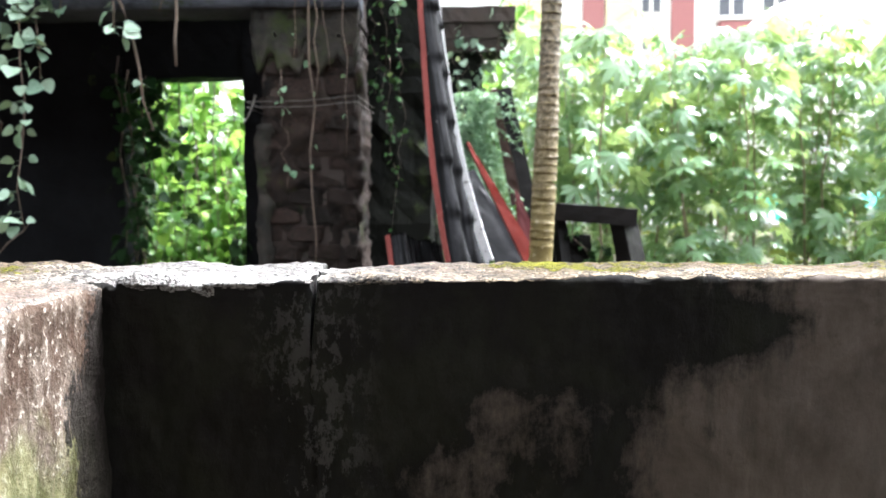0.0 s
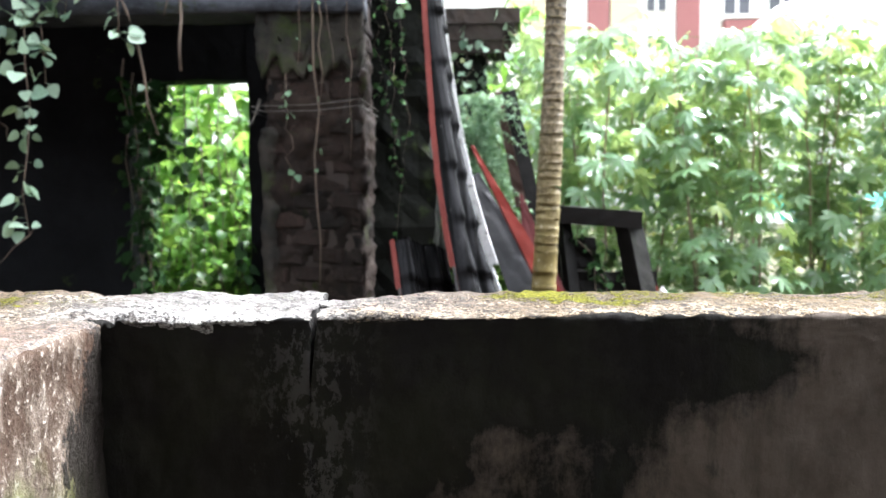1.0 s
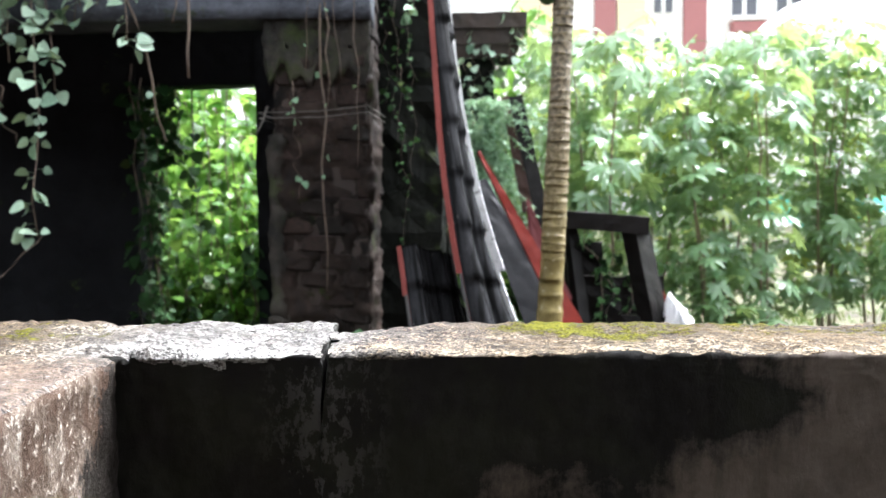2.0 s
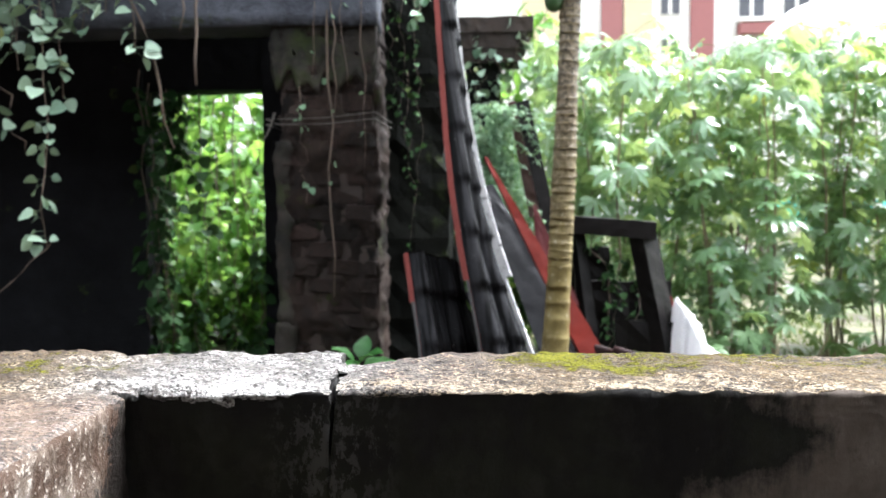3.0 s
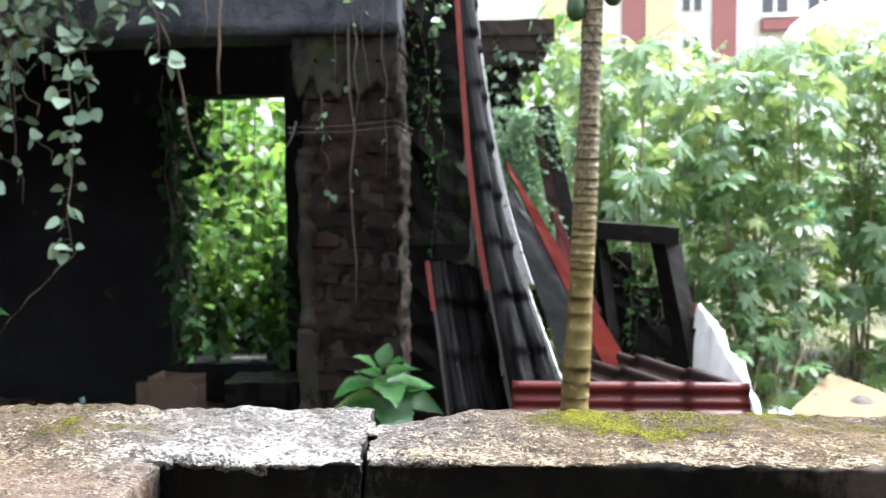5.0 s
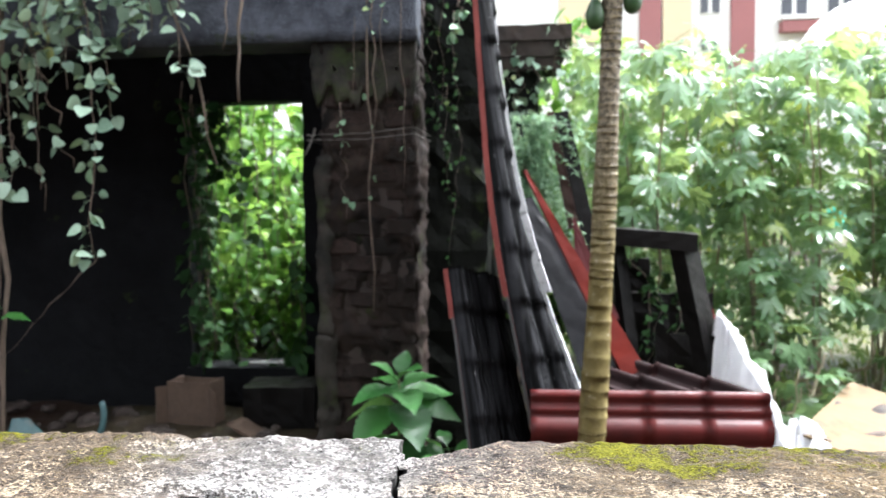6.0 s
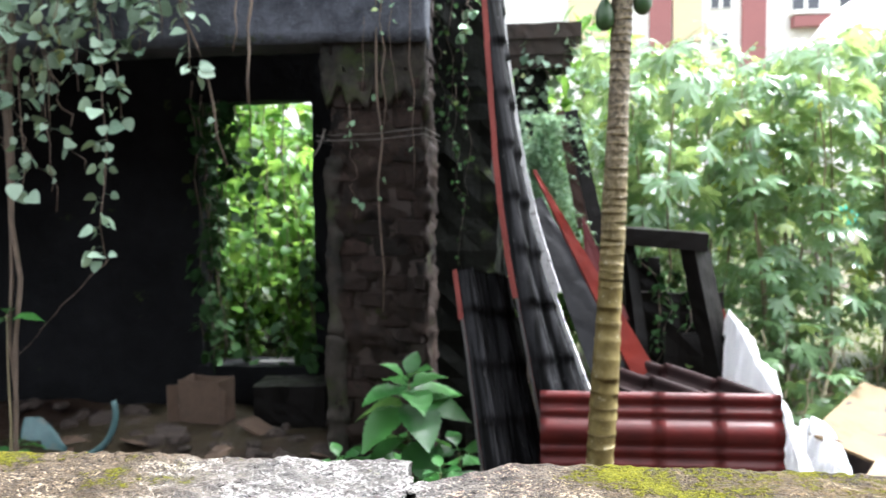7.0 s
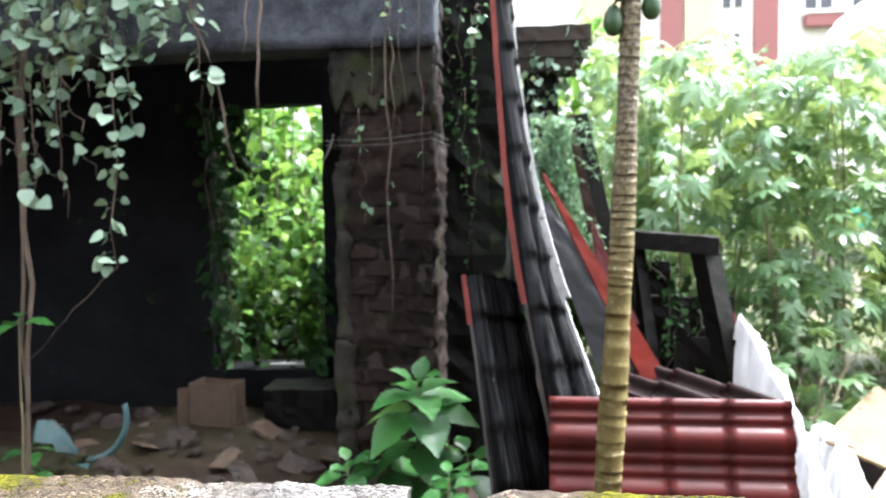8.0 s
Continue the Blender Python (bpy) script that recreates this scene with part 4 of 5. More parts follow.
for k, (xa, xb, z1, thick, leaves) in enumerate(((-0.57, -0.575, 0.75, 0.0055, 8), (-0.53, -0.56, 1.62, 0.0045, 6), (-0.55, -0.49, 1.75, 0.0025, 3), (-0.41, -0.42, 1.34, 0.0025, 3), (-0.62, -0.66, 1.8, 0.002, 8))):
    vine((xa, 3.69, EAVE), (xb, 3.71, z1), leaves, 27 + 40 * k, 0.035, thick, 0.02, 0.03, "pale climber root clinging to the brick pillar", M_FERN)
vine((-0.72, 3.7, 1.75), (-0.7, 3.7, 1.2), 9, 30, 0.035, 0.002, 0.02, 0.05, "small-leaved creeper on the brick pillar", M_FERN)
# pale leaf colour stands in for the daylit gap above the return wall
vine((-0.2, 4.36, 2.38), (-0.2, 4.27, 2.14), 12, 33, 0.055, 0.003, 0.03, 0.05, "pale leaves over the return wall, coloured as if daylit", M_FERN)
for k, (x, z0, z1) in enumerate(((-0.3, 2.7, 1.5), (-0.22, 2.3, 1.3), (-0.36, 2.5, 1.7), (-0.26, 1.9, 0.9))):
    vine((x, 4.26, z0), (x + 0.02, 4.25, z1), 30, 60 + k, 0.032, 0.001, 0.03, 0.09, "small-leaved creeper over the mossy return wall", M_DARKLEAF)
for k, (x, y, z0, z1) in enumerate(((0.12, 6.6, 2.6, 2.0), (0.25, 6.6, 2.5, 1.9), (0.4, 6.6, 2.7, 1.8), (0.52, 6.6, 2.6, 1.7), (0.05, 6.6, 2.6, 1.4))):
    vine((x, y, z0), (x + 0.02, y, z1), 20, 80 + k, 0.08, 0.004, 0.04, 0.1, "yellowing creeper hanging from the broken cornice")


def cord():
    """A cord tied twice round the pillar."""
    t = thing("cord", "thin grey cord tied round the brick pillar", "cord")
    for k, (za, zb) in enumerate(((1.6, 1.63), (1.575, 1.6))):
        loop = [(-0.885, 3.7, za), (-0.6, 3.695, (za + zb) / 2 - 0.012), (-0.365, 3.72, zb), (-0.35, 4.26, zb), (-0.885, 4.26, za), (-0.885, 3.7, za)]
        pts = []
        for a, b in zip(loop, loop[1:]):
            pts += bend(a, b, 5)[:-1]
        part("strand", tube(bmesh.new(), pts + [Vector(loop[-1])], 0.0022, 6), M_ROPE, t)
    part("knot", tube(bmesh.new(), bend((-0.84, 3.69, 1.63), (-0.9, 3.69, 1.5), 6, 0.02), [0.008, 0.007, 0.005, 0.004, 0.004, 0.003], 6), M_ROPE, t)


cord()


def broad_plant(at, tiers, height, seed):
    """A leafy garden shoot: tiers of (share of height, leaf length, leaves, downward tilt), crossed like a mint's, with toothed edges."""
    rng = random.Random(seed)
    t = thing("garden_plant", "young garden plant with broad toothed bright green leaves", "plant", at, "broad-leaved garden plants")
    part("stem", tube(bmesh.new(), bend((0, 0, 0), (0.02, 0, height), 7, 0, 0.01, rng), [0.008, 0.008, 0.007, 0.006, 0.005, 0.004, 0.003], 7), M_CSTEM, t, smooth=True)
    outline = ((0.0, 0.1), (0.1, 0.5), (0.25, 0.88), (0.42, 1.0), (0.6, 0.88), (0.78, 0.55), (0.92, 0.2), (1.0, 0.0))

    def width_at(f):
        for (a, wa), (b, wb) in zip(outline, outline[1:]):
            if f <= b:
                return wa + (wb - wa) * (f - a) / (b - a)
        return 0.0
    rows = [(i / 22, width_at(i / 22) * (1.0 if i % 2 else 0.9)) for i in range(23)]
    for w, (share, size, count, tilt) in enumerate(tiers):
        for i in range(count):
            yaw = -100 + i * 360 / count + w * 45 + rng.uniform(-10, 10)
            s = size * rng.uniform(0.85, 1.08)
            bm = bmesh.new()
            m = Matrix.Translation((0.02 * share, 0, height * share + rng.uniform(-0.01, 0.01))) @ pose(0, 0, 0, 0, 0, yaw)
            blade(bm, m @ pose(0, 0, 0, rng.uniform(-14, 14), tilt + rng.uniform(-8, 8), 0) @ pose(0.03, 0, 0), s, s * 0.72, rows, 0.3, 0.3)
            tube(bm, [m @ Vector((0, 0, 0)), m @ pose(0, 0, 0, 0, tilt, 0) @ Vector((0.04, 0, 0))], 0.003, 5)
            for v in bm.verts:
                v.co.z += 0.007 * noise.noise(v.co * 38 + Vector((seed, w, i)))
            part("leaf", bm, M_HYDRA, t, smooth=True)
    return t


broad_plant(pose(-0.41, 3.48, -0.3, 13), ((0.45, 0.2, 4, 20), (0.66, 0.22, 4, 14), (0.86, 0.28, 6, 0), (0.94, 0.19, 4, -12), (0.99, 0.13, 3, -50)), 0.84, 1)
broad_plant(pose(-0.57, 3.45, -0.3, 12), ((0.55, 0.22, 4, 20), (0.85, 0.22, 4, 10), (1.0, 0.12, 3, -20)), 0.5, 2)
broad_plant(pose(-0.2, 3.44, -0.3, 12), ((0.5, 0.22, 4, 20), (0.85, 0.22, 4, 10), (1.0, 0.12, 3, -20)), 0.5, 3)
broad_plant(pose(-0.24, 3.1, -0.3, 12), ((0.75, 0.13, 4, 10), (0.9, 0.12, 4, 0), (1.0, 0.07, 3, -30)), 0.53, 4)
broad_plant(pose(-0.7, 3.3, -0.3, 12), ((0.7, 0.16, 4, 10), (0.9, 0.14, 4, 0), (1.0, 0.08, 3, -30)), 0.5, 5)
broad_plant(pose(-2.4, 3.5, -0.3), ((0.98, 0.15, 3, 0), (1.0, 0.08, 2, -20)), 1.06, 8)
broad_plant(pose(-2.55, 3.75, -0.3), ((0.6, 0.13, 4, 15), (0.95, 0.12, 4, 0)), 0.34, 9)


def mossy_mound(at, sx, sy, h, seed):
    bm = bmesh.new()
    bmesh.ops.create_icosphere(bm, subdivisions=4, radius=1.0)
    for v in bm.verts:
        v.co *= 1 + 0.25 * noise.fractal(v.co * 2 + Vector((seed, 0, 0)), 0.6, 2.0, 4)
        v.co = Vector((v.co.x * sx, v.co.y * sy, v.co.z * h))
    solid("mossy_mound", bm, M_MOUND, "low mossy mound of earth by the pillar", "earth mound", at=at, smooth=True)


mossy_mound(pose(-1.0, 4.0, -0.3), 0.3, 0.22, 0.12, 1)
mossy_mound(pose(-1.35, 3.95, -0.32), 0.3, 0.2, 0.09, 5)
mossy_mound(pose(-3.0, 4.3, -0.32), 0.4, 0.3, 0.16, 9)


def feathery():
    t = thing("feathery_plant", "pale feathery fern-like plant spilling over timber", "plant", pose(0.12, 5.2, 0.2))
    rng = random.Random(8)
    part("stem", tube(bmesh.new(), bend((0, 0, -0.5), (0.0, 0, 1.5), 6, 0, 0.02, rng), 0.01, 6), M_STEM, t)
    bm = bmesh.new()
    for k in range(230):
        a = Vector((rng.uniform(-0.1, 0.14), rng.uniform(-0.3, 0.05), rng.uniform(0.85, 1.58)))
        b = a + Vector((rng.uniform(-0.1, 0.3), rng.uniform(-0.25, 0.1), rng.uniform(-0.42, 0.02)))
        pts = bend(a, b, 9, -0.06, 0.006, rng)
        tube(bm, pts, 0.002, 3)
        for p in pts[1:]:
            for s in (-1, 1):
                for j in range(4):
                    m = Matrix.Translation(p) @ pose(0, 0, 0, rng.uniform(-40, 40), rng.uniform(-20, 50), rng.uniform(0, 360))
                    blade(bm, m, rng.uniform(0.03, 0.06), 0.009, ((0, 0.3), (0.5, 1.0), (1.0, 0)), 0.1, 0.2)
    part("foliage", bm, M_FERN, t, smooth=True)


feathery()


# ---- cassava field ----
def cassava(name, seed, height, leaves, size, material):
    rng = random.Random(seed)
    t = thing(name, "tall cassava plant with wet palmate leaves", "shrub", pose(0, 0, -50), "cassava plants in the field")
    stems = bmesh.new()
    tips = []
    for k in range(2):
        a = rng.uniform(0, math.tau) + 3 * k
        b = Vector((math.cos(a) * rng.uniform(0.1, 0.35), math.sin(a) * rng.uniform(0.1, 0.35), height * rng.uniform(0.8, 1.0)))
        pts = bend((0, 0, 0), b, 8, 0, 0.025, rng)
        tube(stems, pts, [0.013 - 0.0012 * i for i in range(8)], 6)
        tips.append(pts)
    part("stem", stems, M_CSTEM, t, smooth=True)
    shapes = []
    for k in range(5):
        bm = bmesh.new()
        palmate(bm, pose(0, 0, 0, rng.uniform(-22, 22), rng.uniform(18, 62), 0), size, 7, rng)
        back = Vector((-0.25, 0, -0.04))
        tube(bm, [back, back * 0.5 + Vector((0, 0, 0.03)), Vector((0, 0, 0))], 0.0025, 3)
        shapes.append(mesh_of("leaf", bm, material, True))
    for i in range(leaves):
        pts = rng.choice(tips)
        f = (1 - rng.random() ** 1.2 * 0.8) * 6.99
        p = pts[int(f)].lerp(pts[min(int(f) + 1, 7)], f % 1)
        k = rng.uniform(0.7, 1.15)
        leaf = new("leaf", rng.choice(shapes))
        leaf.parent = t
        leaf.matrix_basis = Matrix.Translation(p) @ pose(0, 0, 0, rng.uniform(-14, 14), rng.uniform(-28, 14), rng.uniform(0, 360)) @ Matrix.Scale(k, 4) @ Matrix.Translation((0.25, 0, 0.04))
    return t


kinds = [cassava("cassava_plant", 100 + k, 2.6 + 0.1 * k, 118, 0.172, M_CASSAVA) for k in range(5)]
spots_rng = random.Random(17)
first = 0
for row in range(5):
    y = 5.7 + row * 0.62
    x = 0.75 + row * 0.02 + spots_rng.uniform(0, 0.3)
    while x < 1.2 + y * 0.62:
        s = spots_rng.uniform(0.85, 1.06) * (1.02 if row < 2 else 1.1)
        m = Matrix.LocRotScale((x + spots_rng.uniform(-0.15, 0.15), y + spots_rng.uniform(-0.2, 0.2), -0.32), Euler((spots_rng.uniform(-0.06, 0.06), spots_rng.uniform(-0.06, 0.06), spots_rng.uniform(0, 6.28))), None)
        pick = spots_rng.randrange(5)
        pick = first if first < 5 else pick
        src, s = kinds[pick], min(s, 2.95 / (2.6 + 0.1 * pick))
        if first < 5:
            src.matrix_basis = m
            src.scale = (s, s, s)
            first += 1
        else:
            ob = copy_thing(src, m)
            ob.scale = (s, s, s)
        x += spots_rng.uniform(0.6, 0.85)
# low seedlings at the field's edge
low = cassava("cassava_seedling", 140, 0.7, 16, 0.15, M_SEEDLING)
tagged(low, "low young cassava plant at the field's edge", "shrub", "young cassava plants")
for k, (x, y, s) in enumerate(((1.62, 4.5, 0.9), (1.9, 4.7, 0.8), (1.75, 5.2, 1.1), (2.3, 5.3, 1.0), (2.55, 4.9, 0.9), (1.45, 5.4, 1.1))):
    m = pose(x, y, -0.32, 0, 0, k * 77)
    if k == 0:
        low.matrix_basis = m
        low.scale = (s, s, s)
    else:
        copy_thing(low, m).scale = (s, s, s)


def grass():
    """Rough grass and weeds over the open ground beyond the cassava."""
    rng = random.Random(61)
    bm = bmesh.new()
    for k in range(7000):
        y = 6.0 + 7.5 * rng.random() ** 1.3
        x = rng.uniform(0.9, 1.6 + y * 0.62)
        if noise.noise(Vector((x * 0.8, y * 0.8, 4))) < -0.15:
            continue
        m = Matrix.Translation((x, y, -0.31)) @ pose(0, 0, 0, rng.uniform(-30, 30), -30 + rng.uniform(-28, 28), rng.uniform(0, 360))
        ln = rng.uniform(0.05, 0.17)
        blade(bm, m, ln, rng.uniform(0.01, 0.022) * (2.0 if k % 5 == 0 else 1.0), ((0, 0.8), (0.5, 1.0), (1.0, 0)), 0.2, -0.3)
    solid("grass", bm, M_GRASS, "rough wet grass and weeds beyond the cassava", "grass", "stuff", smooth=True)


grass()


def fallen_branch(a, b, seed, thick=0.016):
    rng = random.Random(seed)
    a, b = Vector(a), Vector(b)
    t = thing("fallen_branch", "dry fallen branch lying at the field's edge", "branch", Matrix.Translation(a), "fallen branches at the field's edge")
    pts = bend((0, 0, 0), b - a, 8, -0.04, 0.02, rng)
    part("limb", tube(bmesh.new(), pts, [thick * (1.1 - 0.09 * i) for i in range(8)], 7), M_CSTEM, t, smooth=True)
    for k in (2, 4, 5):
        d = Vector((rng.uniform(-0.25, 0.25), rng.uniform(-0.25, 0.25), rng.uniform(0.02, 0.22)))
        part("twig", tube(bmesh.new(), bend(pts[k], pts[k] + d, 5, 0, 0.012, rng), [0.006, 0.005, 0.004, 0.003, 0.002], 5), M_CSTEM, t, smooth=True)


for k, (a, b) in enumerate((((1.5, 5.2, -0.24), (2.7, 5.6, -0.1)), ((1.7, 5.9, -0.24), (3.1, 5.5, -0.05)), ((2.0, 4.9, -0.24), (3.0, 5.1, -0.12)),
                            ((1.9, 6.3, -0.24), (3.6, 6.4, 0.02)), ((2.6, 5.9, -0.24), (3.8, 6.0, -0.05)), ((1.75, 4.8, -0.25), (2.1, 5.3, 0.25)))):
    fallen_branch(a, b, 500 + k)


# ---- undergrowth behind the doorway ----
def bush(seed, height, leaves, size, wide):
    rng = random.Random(seed)
    t = thing("bush", "dense bright green bush behind the ruin", "bush", pose(0, 0, -50), "bushes behind the ruin")
    stems, crown = bmesh.new(), bmesh.new()
    for k in range(9):
        b = Vector((rng.uniform(-wide, wide), rng.uniform(-wide, wide) * 0.6, height * rng.uniform(0.5, 1.0)))
        pts = bend((rng.uniform(-0.1, 0.1), 0, 0), b, 8, 0, 0.05, rng)
        tube(stems, pts, [0.014 - 0.0013 * i for i in range(8)], 5)
        for i in range(leaves // 9):
            f = rng.uniform(0.8, 6.99)
            p = pts[int(f)].lerp(pts[int(f) + 1], f % 1) + Vector((rng.uniform(-1, 1), rng.uniform(-1, 1), rng.uniform(-0.6, 0.6))) * 0.16
            blade(crown, Matrix.Translation(p) @ pose(0, 0, 0, rng.uniform(-40, 40), rng.uniform(-20, 60), rng.uniform(0, 360)), size * rng.uniform(0.6, 1.3), size * 0.5, fold=0.2)
    part("stem", stems, M_STEM, t, smooth=True)
    part("crown", crown, M_JUNGLE, t, smooth=True)
    return t


bushes = [bush(200 + k, 2.7, 700, 0.19, 0.6) for k in range(3)]
first, brng = 0, random.Random(23)
for row in range(4):
    for k in range(7):
        x, y, s = -4.9 + 0.8 * k + 0.35 * (row % 2) + brng.uniform(-0.15, 0.15), 6.9 + row * 0.85, brng.uniform(0.5, 0.75) + 0.26 * row
        if x > 0.35 + row * 0.1:
            continue
        m = pose(x, y, -0.32, 0, 0, brng.uniform(0, 360))
        if first < 3:
            bushes[first].matrix_basis = m
            bushes[first].scale = (s, s, s)
            first += 1
        else:
            copy_thing(bushes[brng.randrange(3)], m).scale = (s, s, s)
for k, (x, y, z1) in enumerate(((-2.32, 6.4, 0.6), (-2.12, 6.5, 0.5), (-2.4, 6.3, 0.3), (-1.98, 6.6, 0.3))):
    vine((x, y, EAVE + 0.5), (x + 0.03, y, z1), 40, 40 + k, 0.1, 0.006, 0.04, 0.12, "leafy creeper hanging behind the doorway", M_JUNGLE)


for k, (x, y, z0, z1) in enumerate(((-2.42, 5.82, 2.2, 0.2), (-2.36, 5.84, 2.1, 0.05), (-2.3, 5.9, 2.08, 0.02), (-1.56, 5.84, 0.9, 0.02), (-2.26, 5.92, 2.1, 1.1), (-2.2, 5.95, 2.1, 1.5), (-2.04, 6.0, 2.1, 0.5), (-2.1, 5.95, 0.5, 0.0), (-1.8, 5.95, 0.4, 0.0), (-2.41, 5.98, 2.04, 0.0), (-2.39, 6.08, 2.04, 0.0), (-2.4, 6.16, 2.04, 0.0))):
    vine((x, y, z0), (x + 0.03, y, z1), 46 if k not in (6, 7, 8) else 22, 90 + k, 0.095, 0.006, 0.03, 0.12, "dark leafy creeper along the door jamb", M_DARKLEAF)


# ---- broken cornice, timber and clutter ----
def cornice():
    t = thing("wall_stub", "broken wall stub with a dark moulded cornice", "wall stub")
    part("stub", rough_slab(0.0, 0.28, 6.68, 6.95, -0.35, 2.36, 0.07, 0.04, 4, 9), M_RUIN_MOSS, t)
    for k, (a, b, z0, z1) in enumerate(((-0.1, 0.46, 2.34, 2.45), (-0.12, 0.5, 2.45, 2.58), (-0.14, 0.55, 2.58, 2.7))):
        part("moulding", rough_slab(a, b, 6.6 - 0.02 * k, 7.0, z0, z1, 0.05, 0.012, 8, k), M_MORTAR, t)


cornice()


def timber_frame():
    t = thing("timber_frame", "broken black wet timber frame standing among rubbish", "timber frame")
    for nm, pts, r in (("top_rail", ((0.66, 4.78, 1.06), (1.15, 4.7, 0.985)), (0.1, 0.26)), ("leg", ((1.078, 4.680, 0.976), (1.3, 4.46, -0.3)), (0.15, 0.1)),
                       ("leg", ((0.7, 4.78, 1.05), (0.84, 4.5, -0.3)), (0.07, 0.06)), ("leg", ((0.72, 5.3, 1.0), (0.8, 5.4, -0.3)), (0.05, 0.05)), ("leg", ((1.2, 5.25, 0.98), (1.3, 5.35, -0.3)), (0.05, 0.05)),
                       ("side_rail", ((1.13, 4.76, 0.97), (1.2, 5.3, 0.95)), (0.05, 0.05)), ("cross_rail", ((0.84, 4.55, 0.0), (1.28, 4.5, 0.02)), (0.05, 0.06))):
        a, b = Vector(pts[0]), Vector(pts[1])
        d = b - a
        bm = rough_slab(-r[0] / 2, r[0] / 2, -r[1] / 2, r[1] / 2, -0.02, d.length, 0.05, 0.006, 10, len(nm))
        if nm == "top_rail":
            turn = Matrix((Vector((0, 0, 1)), Vector((0, 0, 1)).cross(-d.normalized()), d.normalized())).transposed().to_4x4()
        else:
            turn = d.to_track_quat("Z", "Y").to_matrix().to_4x4()
        part(nm, bm, M_BLACKWOOD, t, at=Matrix.Translation(a) @ turn)
    # black boards added to stand in for the shade in the frame's opening
    part("back_board", rough_slab(0.78, 1.3, 4.9, 4.95, -0.32, 0.7, 0.06, 0.02, 8, 4), M_BLACKWOOD, t)
    part("side_board", rough_slab(0.9, 1.24, 4.56, 4.6, -0.32, 0.5, 0.06, 0.03, 6, 6), M_BLACKWOOD, t)
    part("back_board", rough_slab(0.72, 0.93, 5.0, 5.04, -0.32, 0.9, 0.06, 0.02, 8, 9), M_BLACKWOOD, t)
    return t


timber_frame()
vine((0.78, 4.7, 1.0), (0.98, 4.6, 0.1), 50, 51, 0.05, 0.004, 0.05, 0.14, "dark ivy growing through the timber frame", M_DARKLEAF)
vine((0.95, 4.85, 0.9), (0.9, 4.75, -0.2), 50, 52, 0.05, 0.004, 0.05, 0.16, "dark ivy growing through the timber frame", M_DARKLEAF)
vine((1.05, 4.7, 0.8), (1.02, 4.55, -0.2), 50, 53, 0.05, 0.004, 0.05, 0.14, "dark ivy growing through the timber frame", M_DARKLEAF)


def leaning_board(label, a, b, w, th, material, name="leaning_board", category="board", taper=1.0):
    a, b = Vector(a), Vector(b)
    d = b - a
    bm = rough_slab(-w / 2, w / 2, -th / 2, th / 2, 0, d.length, 0.05, 0.004, 10, 3)
    for v in bm.verts:
        v.co.x *= 1 + (taper - 1) * v.co.z / d.length
    return solid(name, bm, material, label, category, at=frame_of(a, b, a + Vector((1, 0, 0))))


leaning_board("dark weathered plank leaning in the rubbish heap", (0.644, 4.720, 0.570), (0.383, 4.950, 1.816), 0.085, 0.03, M_BLACKWOOD)
leaning_board("reddish brown broken board leaning in the rubbish heap", (0.474, 4.900, 1.103), (0.321, 5.050, 1.824), 0.1, 0.03, M_BROWNBOARD, taper=0.5)
leaning_board("bright red painted board leaning behind the trunk", (0.727, 3.620, 0.334), (0.154, 4.150, 1.429), 0.125, 0.03, M_RED, taper=0.12)
leaning_board("grey primed steel offcut leaning under the red board", (0.592, 3.660, 0.321), (0.159, 4.200, 1.281), 0.24, 0.006, M_UNDER, "steel_offcut", "steel sheet", taper=0.3)
leaning_board("short maroon offcut with a pointed end", (0.526, 3.950, 0.658), (0.401, 4.050, 1.181), 0.2, 0.012, M_OFFCUT, taper=0.05)
leaning_board("red painted batten standing behind the trunk", (0.6, 4.6, -0.3), (0.6, 4.6, 1.5), 0.05, 0.02, M_RED)


leaning_board("scrap of red painted steel beside the polythene", (1.257, 4.620, 0.458), (1.236, 4.700, 0.627), 0.06, 0.004, M_RED, "steel_scrap", "steel scrap", taper=0.5)


def sack(name, label, at, prof, material, seed, flat=0.8, sides=28):
    """A slumped, creased plastic sack."""
    bm = bmesh.new()
    rings = []
    for z, r, ox in prof:
        ring = []
        for k in range(sides):
            a = k * math.tau / sides
            crease = 1 + 0.3 * noise.noise(Vector((math.cos(a) * 2.2, math.sin(a) * 2.2, z * 4 + seed))) - 0.25 * abs(noise.noise(Vector((math.cos(a) * 4, math.sin(a) * 4, z * 9 + seed)))) + 0.05 * noise.noise(Vector((math.cos(a) * 7, math.sin(a) * 7, z * 5 + seed)))
            ring.append(bm.verts.new((ox + r * crease * math.cos(a), r * crease * math.sin(a) * flat, z)))
        rings.append(ring)
    for u, w in zip(rings, rings[1:]):
        for k in range(sides):
            bm.faces.new((u[k], u[(k + 1) % sides], w[(k + 1) % sides], w[k]))
    bm.faces.new(rings[0][::-1])
    bm.faces.new(rings[-1])
    return solid(name, bm, material, label, "sack", at=at, smooth=True)




